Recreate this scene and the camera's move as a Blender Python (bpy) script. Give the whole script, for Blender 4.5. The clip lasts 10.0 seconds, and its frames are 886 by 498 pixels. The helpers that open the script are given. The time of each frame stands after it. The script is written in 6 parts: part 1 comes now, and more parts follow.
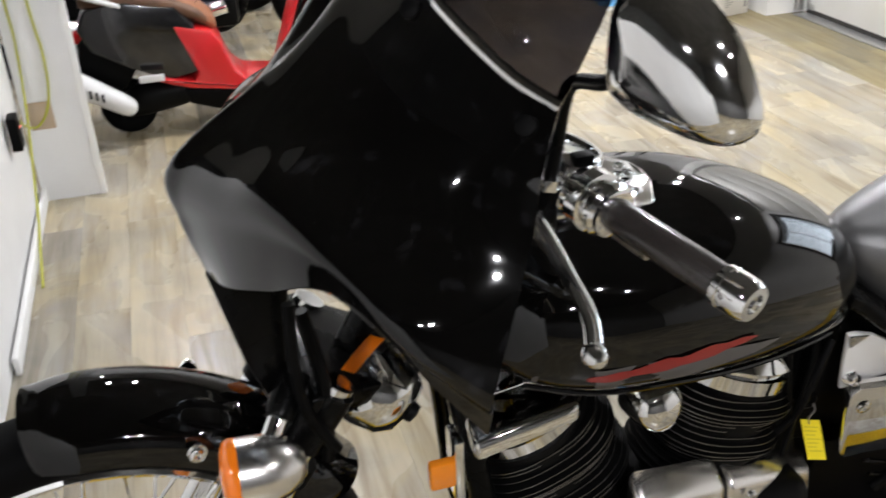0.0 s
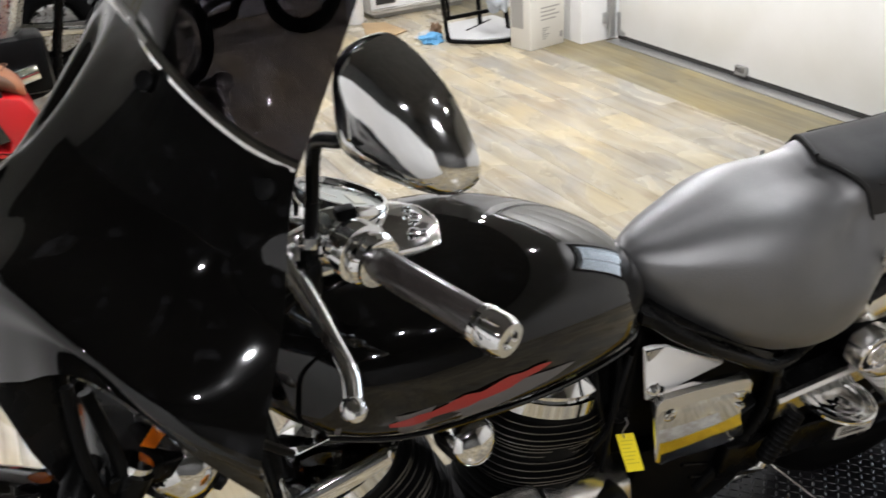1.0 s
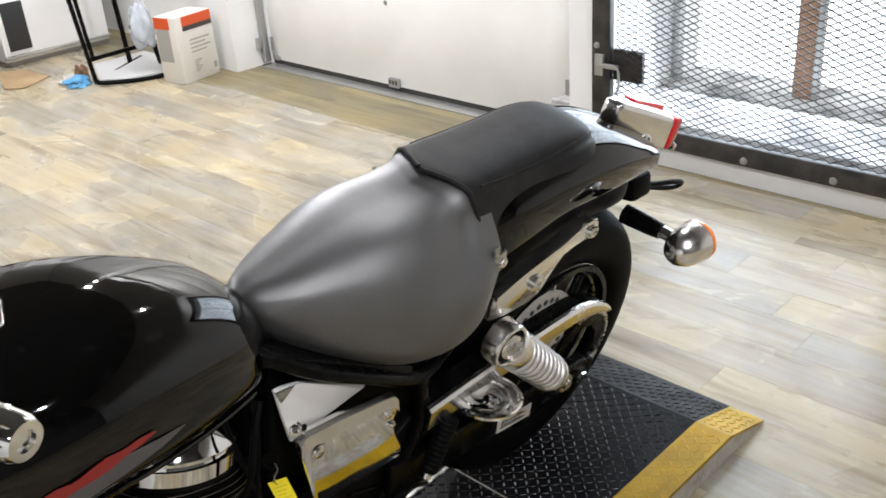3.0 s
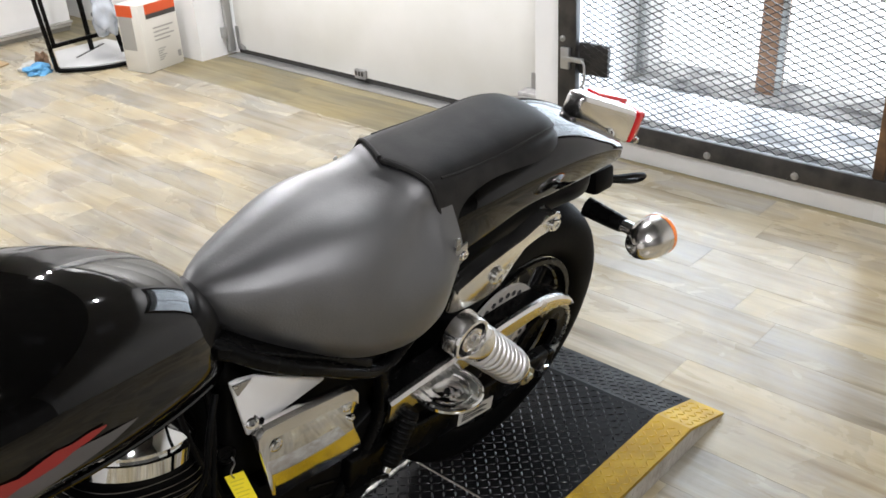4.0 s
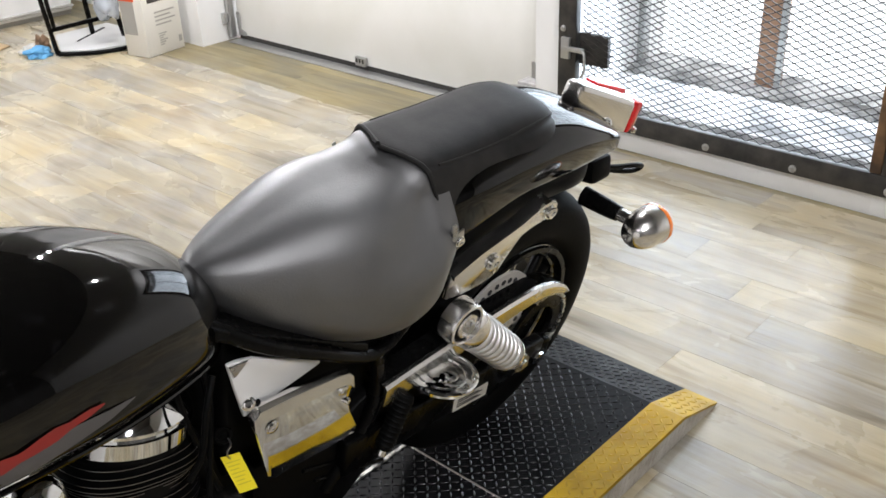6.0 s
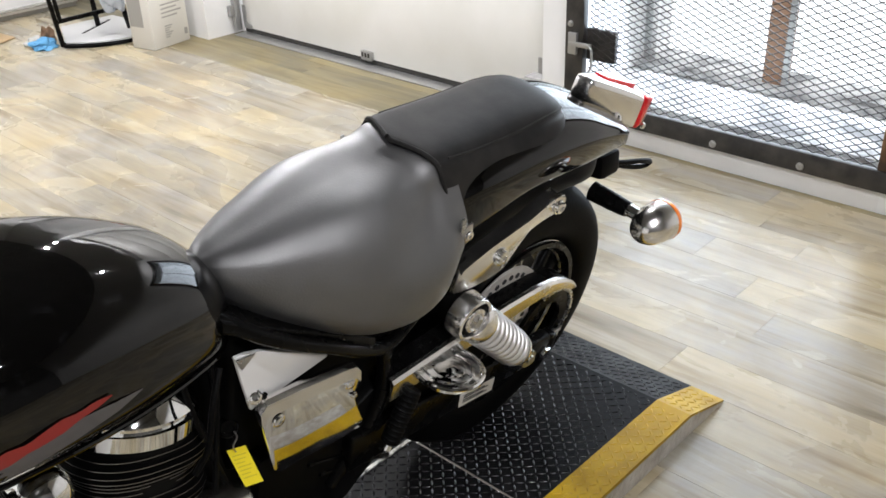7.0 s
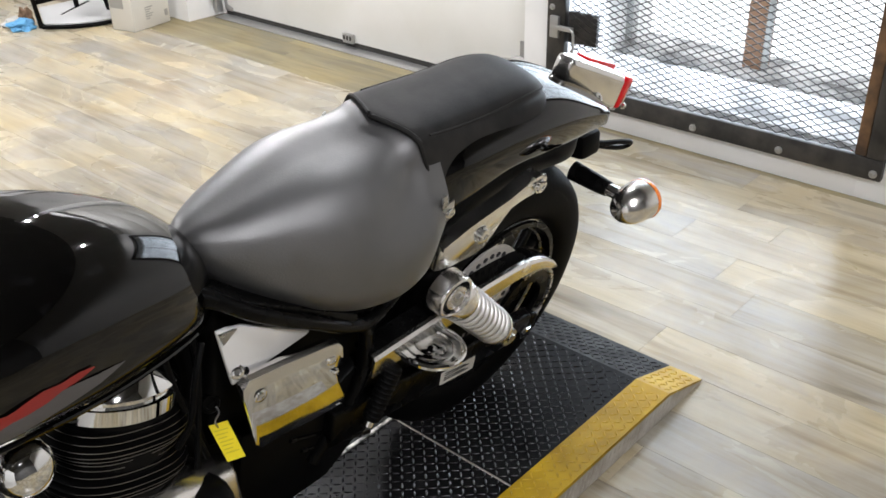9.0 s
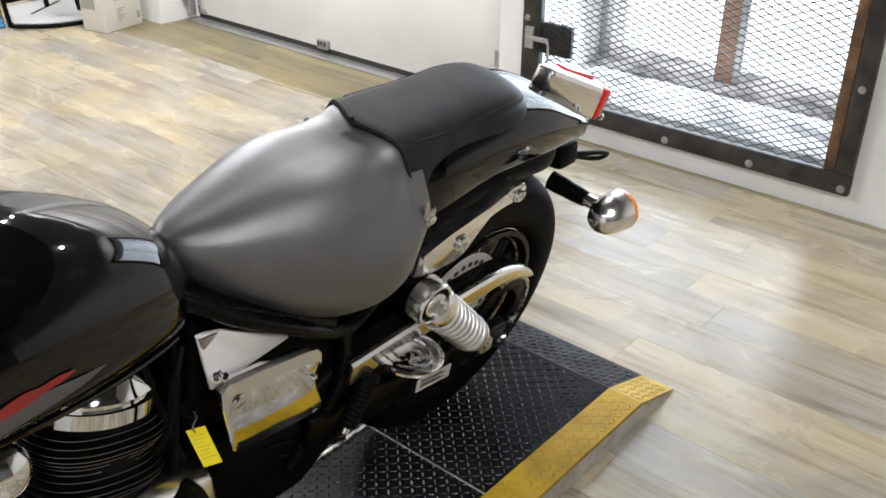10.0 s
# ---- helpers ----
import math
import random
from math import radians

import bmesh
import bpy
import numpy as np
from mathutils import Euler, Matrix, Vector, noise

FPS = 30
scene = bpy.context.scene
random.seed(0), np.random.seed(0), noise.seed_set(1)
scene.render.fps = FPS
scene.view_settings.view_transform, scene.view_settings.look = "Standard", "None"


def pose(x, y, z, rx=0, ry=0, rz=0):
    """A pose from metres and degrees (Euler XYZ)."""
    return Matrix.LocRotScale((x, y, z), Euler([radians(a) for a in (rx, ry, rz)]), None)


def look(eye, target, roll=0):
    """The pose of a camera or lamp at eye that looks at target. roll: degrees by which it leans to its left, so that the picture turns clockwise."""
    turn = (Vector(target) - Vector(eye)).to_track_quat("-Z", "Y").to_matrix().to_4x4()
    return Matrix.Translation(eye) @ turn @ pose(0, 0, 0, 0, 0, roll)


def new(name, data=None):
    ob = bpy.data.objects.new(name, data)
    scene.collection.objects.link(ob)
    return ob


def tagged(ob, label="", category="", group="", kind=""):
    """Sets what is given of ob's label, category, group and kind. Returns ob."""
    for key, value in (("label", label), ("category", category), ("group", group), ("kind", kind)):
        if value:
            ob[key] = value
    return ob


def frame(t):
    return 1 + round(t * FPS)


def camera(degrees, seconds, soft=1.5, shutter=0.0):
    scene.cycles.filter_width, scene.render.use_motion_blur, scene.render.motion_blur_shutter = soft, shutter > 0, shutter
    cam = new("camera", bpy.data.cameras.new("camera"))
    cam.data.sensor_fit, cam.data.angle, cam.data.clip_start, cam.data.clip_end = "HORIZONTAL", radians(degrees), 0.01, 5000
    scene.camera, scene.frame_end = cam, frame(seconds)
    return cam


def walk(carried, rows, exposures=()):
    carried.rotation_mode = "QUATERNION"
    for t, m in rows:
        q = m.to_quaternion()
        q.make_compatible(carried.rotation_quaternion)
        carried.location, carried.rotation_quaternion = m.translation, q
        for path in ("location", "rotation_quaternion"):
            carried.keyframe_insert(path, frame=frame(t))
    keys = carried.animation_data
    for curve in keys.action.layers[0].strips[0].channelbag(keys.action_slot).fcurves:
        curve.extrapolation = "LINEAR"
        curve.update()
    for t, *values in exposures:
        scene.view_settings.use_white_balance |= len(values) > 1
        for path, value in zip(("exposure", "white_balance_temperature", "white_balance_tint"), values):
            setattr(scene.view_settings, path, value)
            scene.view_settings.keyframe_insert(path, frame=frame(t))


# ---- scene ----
cam = camera(50.0, 10.0, 1.6, 0.4)
PATH = [
    (0, (-1.385, -1.031, 1.443), (-0.91, 0.661, 0.487), -2.4),
    (0.5, (-1.343, -1.046, 1.452), (-0.722, 0.621, 0.539), -3.5),
    (1, (-1.305, -1.063, 1.455), (-0.547, 0.556, 0.558), -3.8),
    (1.5, (-1.261, -1.076, 1.445), (-0.359, 0.455, 0.527), -3.9),
    (2, (-1.218, -1.09, 1.442), (-0.165, 0.346, 0.531), -3.7),
    (2.5, (-1.179, -1.094, 1.438), (-0.021, 0.266, 0.539), -4.3),
    (3, (-1.148, -1.09, 1.436), (0.101, 0.192, 0.542), -4.4),
    (4.5, (-1.134, -1.097, 1.429), (0.164, 0.113, 0.506), -2.7),
    (5, (-1.137, -1.111, 1.432), (0.173, 0.08, 0.502), -2.3),
    (5.5, (-1.14, -1.108, 1.432), (0.149, 0.105, 0.5), -2.7),
    (7, (-1.143, -1.092, 1.425), (0.132, 0.129, 0.486), -2.0),
    (7.5, (-1.141, -1.087, 1.421), (0.129, 0.127, 0.466), -1.9),
    (8, (-1.143, -1.089, 1.421), (0.132, 0.121, 0.467), -1.9),
    (8.5, (-1.149, -1.096, 1.418), (0.124, 0.109, 0.457), -1.8),
    (9, (-1.154, -1.102, 1.416), (0.137, 0.082, 0.451), -1.3),
    (9.5, (-1.162, -1.104, 1.417), (0.145, 0.066, 0.456), -0.5),
    (10, (-1.171, -1.089, 1.417), (0.171, 0.048, 0.467), 0.6),
]
walk(cam, [(t, look(eye, target, roll)) for t, eye, target, roll in PATH])

# ---- light ----
world = bpy.data.worlds.new("sky")
scene.world = world
world.use_nodes = True
sky = world.node_tree.nodes.new("ShaderNodeTexSky")
sky.sky_type, sky.sun_disc, sky.sun_elevation, sky.sun_rotation = "NISHITA", False, radians(35), radians(120)
world.node_tree.links.new(sky.outputs["Color"], world.node_tree.nodes["Background"].inputs["Color"])
world.node_tree.nodes["Background"].inputs["Strength"].default_value = 0.1


def lamp(name, kind, energy, color, m, size=0.2, size_y=None, spread=None):
    d = bpy.data.lights.new(name, kind)
    d.energy, d.color = energy, color
    if kind == "AREA":
        d.shape, d.size, d.size_y = "RECTANGLE", size, size_y or size
        if spread:
            d.spread = radians(spread)
    else:
        d.shadow_soft_size = size
    ob = new(name, d)
    ob.matrix_world = m
    return ob


lamp("window_daylight", "AREA", 42, (0.74, 0.86, 1.0), look((2.13, 0.42, 1.1), (0.0, 0.42, 0.7)), 1.15, 1.9)
# downlights and wide spot lamps under the ceiling
DOWNLIGHTS = ((1.4, 4.2, 50), (-0.2, 4.4, 60), (1.62, 1.9, 30), (0.2, 3.0, 34))
for lx, ly, watts in DOWNLIGHTS:
    ob = lamp("downlight", "SPOT", watts * 1.06, (1.0, 0.99, 1.03), Matrix.Translation((lx, ly, 2.64)), 0.03)
    ob.data.spot_size, ob.data.spot_blend = radians(108), 0.5
BULBS = ((1.25, 0.62, 48), (1.1, 2.4, 120), (1.58, 3.1, 30), (-1.0, 2.8, 50), (-1.4, 2.8, 30), (-1.75, 2.8, 30), (-2.8, -1.7, 40), (-1.14, -2.95, 70), (-0.92, -2.95, 70), (-0.5, -1.5, 26), (0.05, -1.85, 14), (-1.6, 4.6, 40))
for lx, ly, watts in BULBS:
    ob = lamp("ceiling_spot", "SPOT", watts * 1.25, (1.0, 0.99, 1.03), Matrix.Translation((lx, ly, 2.56)), 0.025)
    ob.data.spot_size, ob.data.spot_blend = radians(158), 0.25

# ---- helpers of this scene ----
FLOOR_Z, DECK_Z, BIKE_Y = 0.0, 0.056, -0.05


def cr(points, n):
    """A smooth curve through the points, n steps to a span."""
    pts = [Vector(p) for p in points]
    out = []
    for i in range(len(pts) - 1):
        p0, p1, p2, p3 = pts[max(i - 1, 0)], pts[i], pts[i + 1], pts[min(i + 2, len(pts) - 1)]
        for k in range(n):
            t = k / n
            out.append(0.5 * ((2 * p1) + (p2 - p0) * t + (2 * p0 - 5 * p1 + 4 * p2 - p3) * t * t + (3 * p1 - p0 - 3 * p2 + p3) * t ** 3))
    out.append(pts[-1])
    return out


def skin(rings, closed=True, caps=True, bm=None):
    """A surface over rings of equally many points."""
    bm = bm or bmesh.new()
    rows = [[bm.verts.new(p) for p in ring] for ring in rings]
    n = len(rows[0])
    for a, b in zip(rows, rows[1:]):
        for k in range(n if closed else n - 1):
            bm.faces.new((a[k], a[(k + 1) % n], b[(k + 1) % n], b[k]))
    if closed and caps:
        bm.faces.new(list(reversed(rows[0])))
        bm.faces.new(rows[-1])
    bmesh.ops.recalc_face_normals(bm, faces=bm.faces)
    return bm


def tube(points, r, n=12, bm=None, r2=None):
    """A round bar along the points, tapering from r to r2."""
    pts = [Vector(p) for p in points]
    r2 = r if r2 is None else r2
    rings, last = [], None
    for i, p in enumerate(pts):
        d = (pts[min(i + 1, len(pts) - 1)] - pts[max(i - 1, 0)]).normalized()
        if last is None:
            side = d.orthogonal().normalized()
        else:
            side = (last - d * last.dot(d)).normalized()
        last = side
        up = d.cross(side)
        rr = r + (r2 - r) * i / max(1, len(pts) - 1)
        rings.append([p + side * (rr * math.cos(2 * math.pi * k / n)) + up * (rr * math.sin(2 * math.pi * k / n)) for k in range(n)])
    return skin(rings, bm=bm)


def lathe(profile, origin, axis, n=32, bm=None, closed=False):
    """A turned shape: profile of (along, radius) round the axis through origin."""
    a = Vector(axis).normalized()
    u = a.orthogonal().normalized()
    w = a.cross(u)
    o = Vector(origin)
    rings = [[o + a * h + (u * math.cos(2 * math.pi * k / n) + w * math.sin(2 * math.pi * k / n)) * max(r, 1e-5) for k in range(n)] for h, r in profile]
    if closed:
        rings.append(rings[0])
        bm = skin(rings, caps=False, bm=bm)
        bmesh.ops.remove_doubles(bm, verts=bm.verts, dist=1e-6)
        bmesh.ops.recalc_face_normals(bm, faces=bm.faces)
        return bm
    return skin(rings, bm=bm)


def torus(origin, axis, major, minor, n=48, m=14, squash=1.0, bm=None):
    prof = [(minor * squash * math.sin(2 * math.pi * k / m), major + minor * math.cos(2 * math.pi * k / m)) for k in range(m)]
    return lathe(prof, origin, axis, n=n, bm=bm, closed=True)


def block(x0, x1, y0, y1, z0, z1, bevel=0.0, bm=None, seg=2):
    """A box between the given bounds, with rounded edges."""
    own = bmesh.new()
    bmesh.ops.create_cube(own, size=1.0)
    bmesh.ops.transform(own, verts=own.verts, matrix=Matrix.Translation(((x0 + x1) / 2, (y0 + y1) / 2, (z0 + z1) / 2)) @ Matrix.Diagonal((abs(x1 - x0), abs(y1 - y0), abs(z1 - z0), 1)))
    if bevel:
        bmesh.ops.bevel(own, geom=list(own.edges), offset=bevel, segments=seg, affect="EDGES", profile=0.5)
    return merge(bm, own)


def merge(bm, own):
    if bm is None:
        return own
    me = bpy.data.meshes.new("tmp")
    own.to_mesh(me)
    own.free()
    bm.from_mesh(me)
    bpy.data.meshes.remove(me)
    return bm


def plate(outline, thickness, normal, bevel=0.0, bm=None):
    """A flat plate: the outline thickened along normal, edges rounded."""
    own = bmesh.new()
    n = Vector(normal).normalized() * thickness
    a = [own.verts.new(Vector(p)) for p in outline]
    b = [own.verts.new(Vector(p) + n) for p in outline]
    own.faces.new(a)
    own.faces.new(list(reversed(b)))
    for k in range(len(a)):
        own.faces.new((a[k], b[k], b[(k + 1) % len(a)], a[(k + 1) % len(a)]))
    bmesh.ops.recalc_face_normals(own, faces=own.faces)
    if bevel:
        bmesh.ops.bevel(own, geom=list(own.edges), offset=bevel, segments=2, affect="EDGES", profile=0.5)
    return merge(bm, own)


def moved(bm, m):
    bmesh.ops.transform(bm, verts=bm.verts, matrix=m)
    return bm


def finish(ob, bm, material, smooth=40):
    me = ob.data
    bm.to_mesh(me)
    bm.free()
    me.materials.append(material)
    if smooth:
        me.shade_smooth()
        me.set_sharp_from_angle(angle=radians(smooth))
    return ob


def thing(name, at, label, category, group="", kind=""):
    """An Empty at the base of a thing, to carry its parts."""
    ob = new(name)
    ob.location = at
    ob.empty_display_size = 0.05
    return tagged(ob, label, category, group, kind)


def origin_of(ob):
    p = Vector((0, 0, 0))
    while ob:
        p += Vector(ob.location)
        ob = ob.parent
    return p


def part(name, bm, material, parent, label="", smooth=40):
    """Links a bmesh, given in world places, as one mesh object under a thing or a part."""
    ob = new(name, bpy.data.meshes.new(name))
    o = origin_of(parent)
    c = sum((v.co for v in bm.verts), Vector()) / max(1, len(bm.verts))
    moved(bm, Matrix.Translation(-c))
    ob.parent = parent
    ob.location = c - o
    finish(ob, bm, material, smooth)
    return tagged(ob, label)


def single(name, bm, material, label, category, group="", kind="", smooth=40):
    """A thing that is one mesh."""
    ob = new(name, bpy.data.meshes.new(name))
    c = sum((v.co for v in bm.verts), Vector()) / max(1, len(bm.verts))
    moved(bm, Matrix.Translation(-c))
    ob.location = c
    finish(ob, bm, material, smooth)
    return tagged(ob, label, category, group, kind)


# ---- materials ----
def material(name, base, rough=0.5, metal=0.0, coat=0.0):
    m = bpy.data.materials.new(name)
    m.use_nodes = True
    b = m.node_tree.nodes["Principled BSDF"]
    b.inputs["Base Color"].default_value = (*base, 1)
    b.inputs["Roughness"].default_value = rough
    b.inputs["Metallic"].default_value = metal
    b.inputs["Coat Weight"].default_value = coat
    b.inputs["Coat Roughness"].default_value = 0.04
    return m


def node(m, kind, **inputs):
    n = m.node_tree.nodes.new(kind)
    for k, v in inputs.items():
        n.inputs[k.replace("_", " ")].default_value = v
    return n


def link(m, a, b):
    m.node_tree.links.new(a, b)


def noise_tex(m, scale, detail=4, stretch=None, distortion=0.0, vec="Object"):
    tc = node(m, "ShaderNodeTexCoord")
    mp = node(m, "ShaderNodeMapping")
    mp.inputs["Scale"].default_value = stretch or (1, 1, 1)
    link(m, tc.outputs[vec], mp.inputs["Vector"])
    n = node(m, "ShaderNodeTexNoise", Scale=scale, Detail=detail, Distortion=distortion)
    link(m, mp.outputs["Vector"], n.inputs["Vector"])
    return n


def ramp(m, source, stops):
    r = node(m, "ShaderNodeValToRGB")
    e = r.color_ramp.elements
    while len(e) < len(stops):
        e.new(0.5)
    for el, (pos, col) in zip(e, stops):
        el.position = pos
        el.color = (*col, 1) if len(col) == 3 else col
    link(m, source, r.inputs["Fac"])
    return r


def shader(m):
    return m.node_tree.nodes["Principled BSDF"]


def vary(m, c0, c1, scale=6, detail=5, stretch=None, lo=0.35, hi=0.65):
    n = noise_tex(m, scale, detail, stretch)
    r = ramp(m, n.outputs["Fac"], [(lo, c0), (hi, c1)])
    link(m, r.outputs["Color"], shader(m).inputs["Base Color"])
    return r


def vary_rough(m, a, b, scale=8, detail=6, stretch=None):
    n = noise_tex(m, scale, detail, stretch)
    mr = node(m, "ShaderNodeMapRange")
    mr.inputs["From Min"].default_value, mr.inputs["From Max"].default_value = 0.3, 0.7
    mr.inputs["To Min"].default_value, mr.inputs["To Max"].default_value = a, b
    link(m, n.outputs["Fac"], mr.inputs["Value"])
    link(m, mr.outputs["Result"], shader(m).inputs["Roughness"])


def bump(m, scale, strength, distance=0.002, detail=4, stretch=None):
    n = noise_tex(m, scale, detail, stretch)
    b = node(m, "ShaderNodeBump", Strength=strength, Distance=distance)
    link(m, n.outputs["Fac"], b.inputs["Height"])
    link(m, b.outputs["Normal"], shader(m).inputs["Normal"])


BLACK_PAINT = material("gloss_black_paint", (0.0016, 0.0015, 0.0014), 0.04)
shader(BLACK_PAINT).inputs["Specular IOR Level"].default_value = 0.5
vary_rough(BLACK_PAINT, 0.02, 0.045, 9)
vary(BLACK_PAINT, (0.0016, 0.0015, 0.0014), (0.012, 0.012, 0.013), 46, 9, None, 0.60, 0.80)
BLACK_PART = material("black_frame_paint", (0.002, 0.002, 0.002), 0.25)
vary_rough(BLACK_PART, 0.18, 0.35, 20)
BLACK_PLASTIC = material("black_plastic", (0.0028, 0.0028, 0.0028), 0.45)
bump(BLACK_PLASTIC, 300, 0.15)
CHROME = material("chrome", (0.86, 0.86, 0.85), 0.05, 1.0)
vary_rough(CHROME, 0.03, 0.07, 9)
SATIN_METAL = material("satin_metal", (0.55, 0.55, 0.54), 0.28, 1.0)
vary_rough(SATIN_METAL, 0.2, 0.4, 60)
# White base stands in for the bright floor that the chrome side cover reflects.
COVER_REFLECTED = material("side_cover_reflected_white", (0.86, 0.855, 0.84), 0.22, 0, 0.6)
vary_rough(COVER_REFLECTED, 0.16, 0.28, 12)
PALE_CHROME = material("pale_satin_chrome", (0.80, 0.77, 0.75), 0.34, 1.0)
vary_rough(PALE_CHROME, 0.28, 0.38, 14)
BRIGHT_METAL = material("bright_satin_metal", (0.88, 0.86, 0.83), 0.22, 1.0)
vary_rough(BRIGHT_METAL, 0.17, 0.28, 18)
CAST_ALLOY = material("cast_alloy", (0.60, 0.575, 0.53), 0.5, 0.35)
vary_rough(CAST_ALLOY, 0.42, 0.58, 40)
SPRING = material("spring_metal", (0.72, 0.71, 0.69), 0.36, 0.85)
RUBBER = material("tyre_rubber", (0.0018, 0.0018, 0.0019), 0.6)
bump(RUBBER, 120, 0.2)
ENGINE_BLACK = material("engine_black", (0.003, 0.003, 0.003), 0.38)
bump(ENGINE_BLACK, 200, 0.15)
FIN_EDGE = material("polished_fin_edge", (0.20, 0.195, 0.19), 0.35, 1.0)
LEATHER = material("seat_vinyl", (0.0055, 0.0056, 0.0062), 0.42, 0, 1.0)
shader(LEATHER).inputs["Coat Roughness"].default_value = 0.5
vary_rough(LEATHER, 0.46, 0.58, 25)
bump(LEATHER, 330, 0.45, 0.0008, 3)
LEATHER_MATT = material("pillion_vinyl", (0.017, 0.016, 0.015), 0.55)
vary(LEATHER_MATT, (0.008, 0.0076, 0.0072), (0.020, 0.019, 0.0175), 18, 8)
bump(LEATHER_MATT, 320, 0.3, 0.0008, 2)
AMBER = material("amber_lens", (0.95, 0.22, 0.01), 0.12, 0, 0.6)
RED_LENS = material("red_lens", (0.62, 0.012, 0.015), 0.12, 0, 0.6)
GRIP = material("grip_rubber", (0.022, 0.018, 0.0165), 0.26)
bump(GRIP, 300, 0.2, 0.0005, 2)
shader(GRIP).inputs["Specular IOR Level"].default_value = 0.8
TAG_YELLOW = material("yellow_card", (0.88, 0.72, 0.02), 0.55)
TAG_PRINT = material("tag_print", (0.66, 0.54, 0.03), 0.7)
PRINT_BLACK = material("print_black", (0.02, 0.02, 0.02), 0.6)
BADGE_RED = material("badge_red", (0.22, 0.010, 0.009), 0.3, 0, 0.4)
BADGE_SILVER = material("badge_silver", (0.075, 0.07, 0.068), 0.4, 0.0)
PAPER = material("label_paper", (0.55, 0.54, 0.5), 0.6)
DIAL = material("dial_face", (0.34, 0.36, 0.32), 0.4)

shader(BLACK_PART).inputs["Specular IOR Level"].default_value = 0.1
shader(BLACK_PLASTIC).inputs["Specular IOR Level"].default_value = 0.06
shader(LEATHER).inputs["Specular IOR Level"].default_value = 1.0
shader(LEATHER).inputs["IOR"].default_value = 1.78
shader(ENGINE_BLACK).inputs["Specular IOR Level"].default_value = 0.1
shader(RUBBER).inputs["Specular IOR Level"].default_value = 0.06
shader(LEATHER_MATT).inputs["Specular IOR Level"].default_value = 0.25
DECK = material("deck_black", (0.018, 0.018, 0.02), 0.34)
vary(DECK, (0.002, 0.002, 0.0023), (0.009, 0.009, 0.010), 7, 8, None, 0.45, 0.8)
shader(DECK).inputs["Specular IOR Level"].default_value = 0.08
vary_rough(DECK, 0.25, 0.5, 12)
DECK_YELLOW = material("deck_yellow", (0.62, 0.39, 0.01), 0.4)
vary(DECK_YELLOW, (0.38, 0.23, 0.004), (0.58, 0.37, 0.008), 12, 7)
shader(DECK_YELLOW).inputs["Specular IOR Level"].default_value = 0.25
DECK_STEEL = material("deck_bare_metal", (0.34, 0.30, 0.24), 0.45, 0.2)
vary(DECK_STEEL, (0.34, 0.30, 0.25), (0.52, 0.49, 0.44), 20, 7)

WALL_WHITE = material("wall_white", (0.78, 0.78, 0.765), 0.6)
vary(WALL_WHITE, (0.79, 0.79, 0.775), (0.85, 0.85, 0.84), 3, 7)
bump(WALL_WHITE, 90, 0.1)
WALL_GREY = material("wall_pale_grey", (0.62, 0.62, 0.61), 0.6)
vary(WALL_GREY, (0.72, 0.72, 0.715), (0.78, 0.78, 0.775), 3, 7)
bump(WALL_GREY, 90, 0.1)
CEILING = material("ceiling_grey", (0.13, 0.13, 0.13), 0.8)
vary(CEILING, (0.06, 0.058, 0.055), (0.09, 0.087, 0.083), 3, 6)
WALL_DARK = material("wall_dark_grey", (0.12, 0.12, 0.12), 0.7)
vary(WALL_DARK, (0.10, 0.10, 0.10), (0.14, 0.14, 0.14), 3, 7)
DOOR_WHITE = material("door_cream_white", (0.74, 0.73, 0.68), 0.5)
vary(DOOR_WHITE, (0.77, 0.765, 0.715), (0.83, 0.825, 0.79), 2.5, 8)
SEAL = material("door_seal", (0.03, 0.028, 0.025), 0.7)
GALV = material("galvanised_steel", (0.45, 0.45, 0.44), 0.4, 0.8)
CAGE = material("cage_black_steel", (0.022, 0.021, 0.020), 0.5)
vary(CAGE, (0.012, 0.012, 0.012), (0.05, 0.045, 0.04), 15, 7)
RUST = material("rusty_steel", (0.13, 0.07, 0.035), 0.7)
vary(RUST, (0.06, 0.035, 0.02), (0.2, 0.11, 0.05), 14, 8)
SILL = material("sill_dirty_concrete", (0.32, 0.31, 0.29), 0.8)
vary(SILL, (0.16, 0.155, 0.15), (0.72, 0.71, 0.69), 5, 9, None, 0.36, 0.54)
WOOD_POST = material("wood_post", (0.28, 0.15, 0.085), 0.6)
vary(WOOD_POST, (0.2, 0.10, 0.055), (0.34, 0.19, 0.11), 5, 6, (1, 1, 0.1))


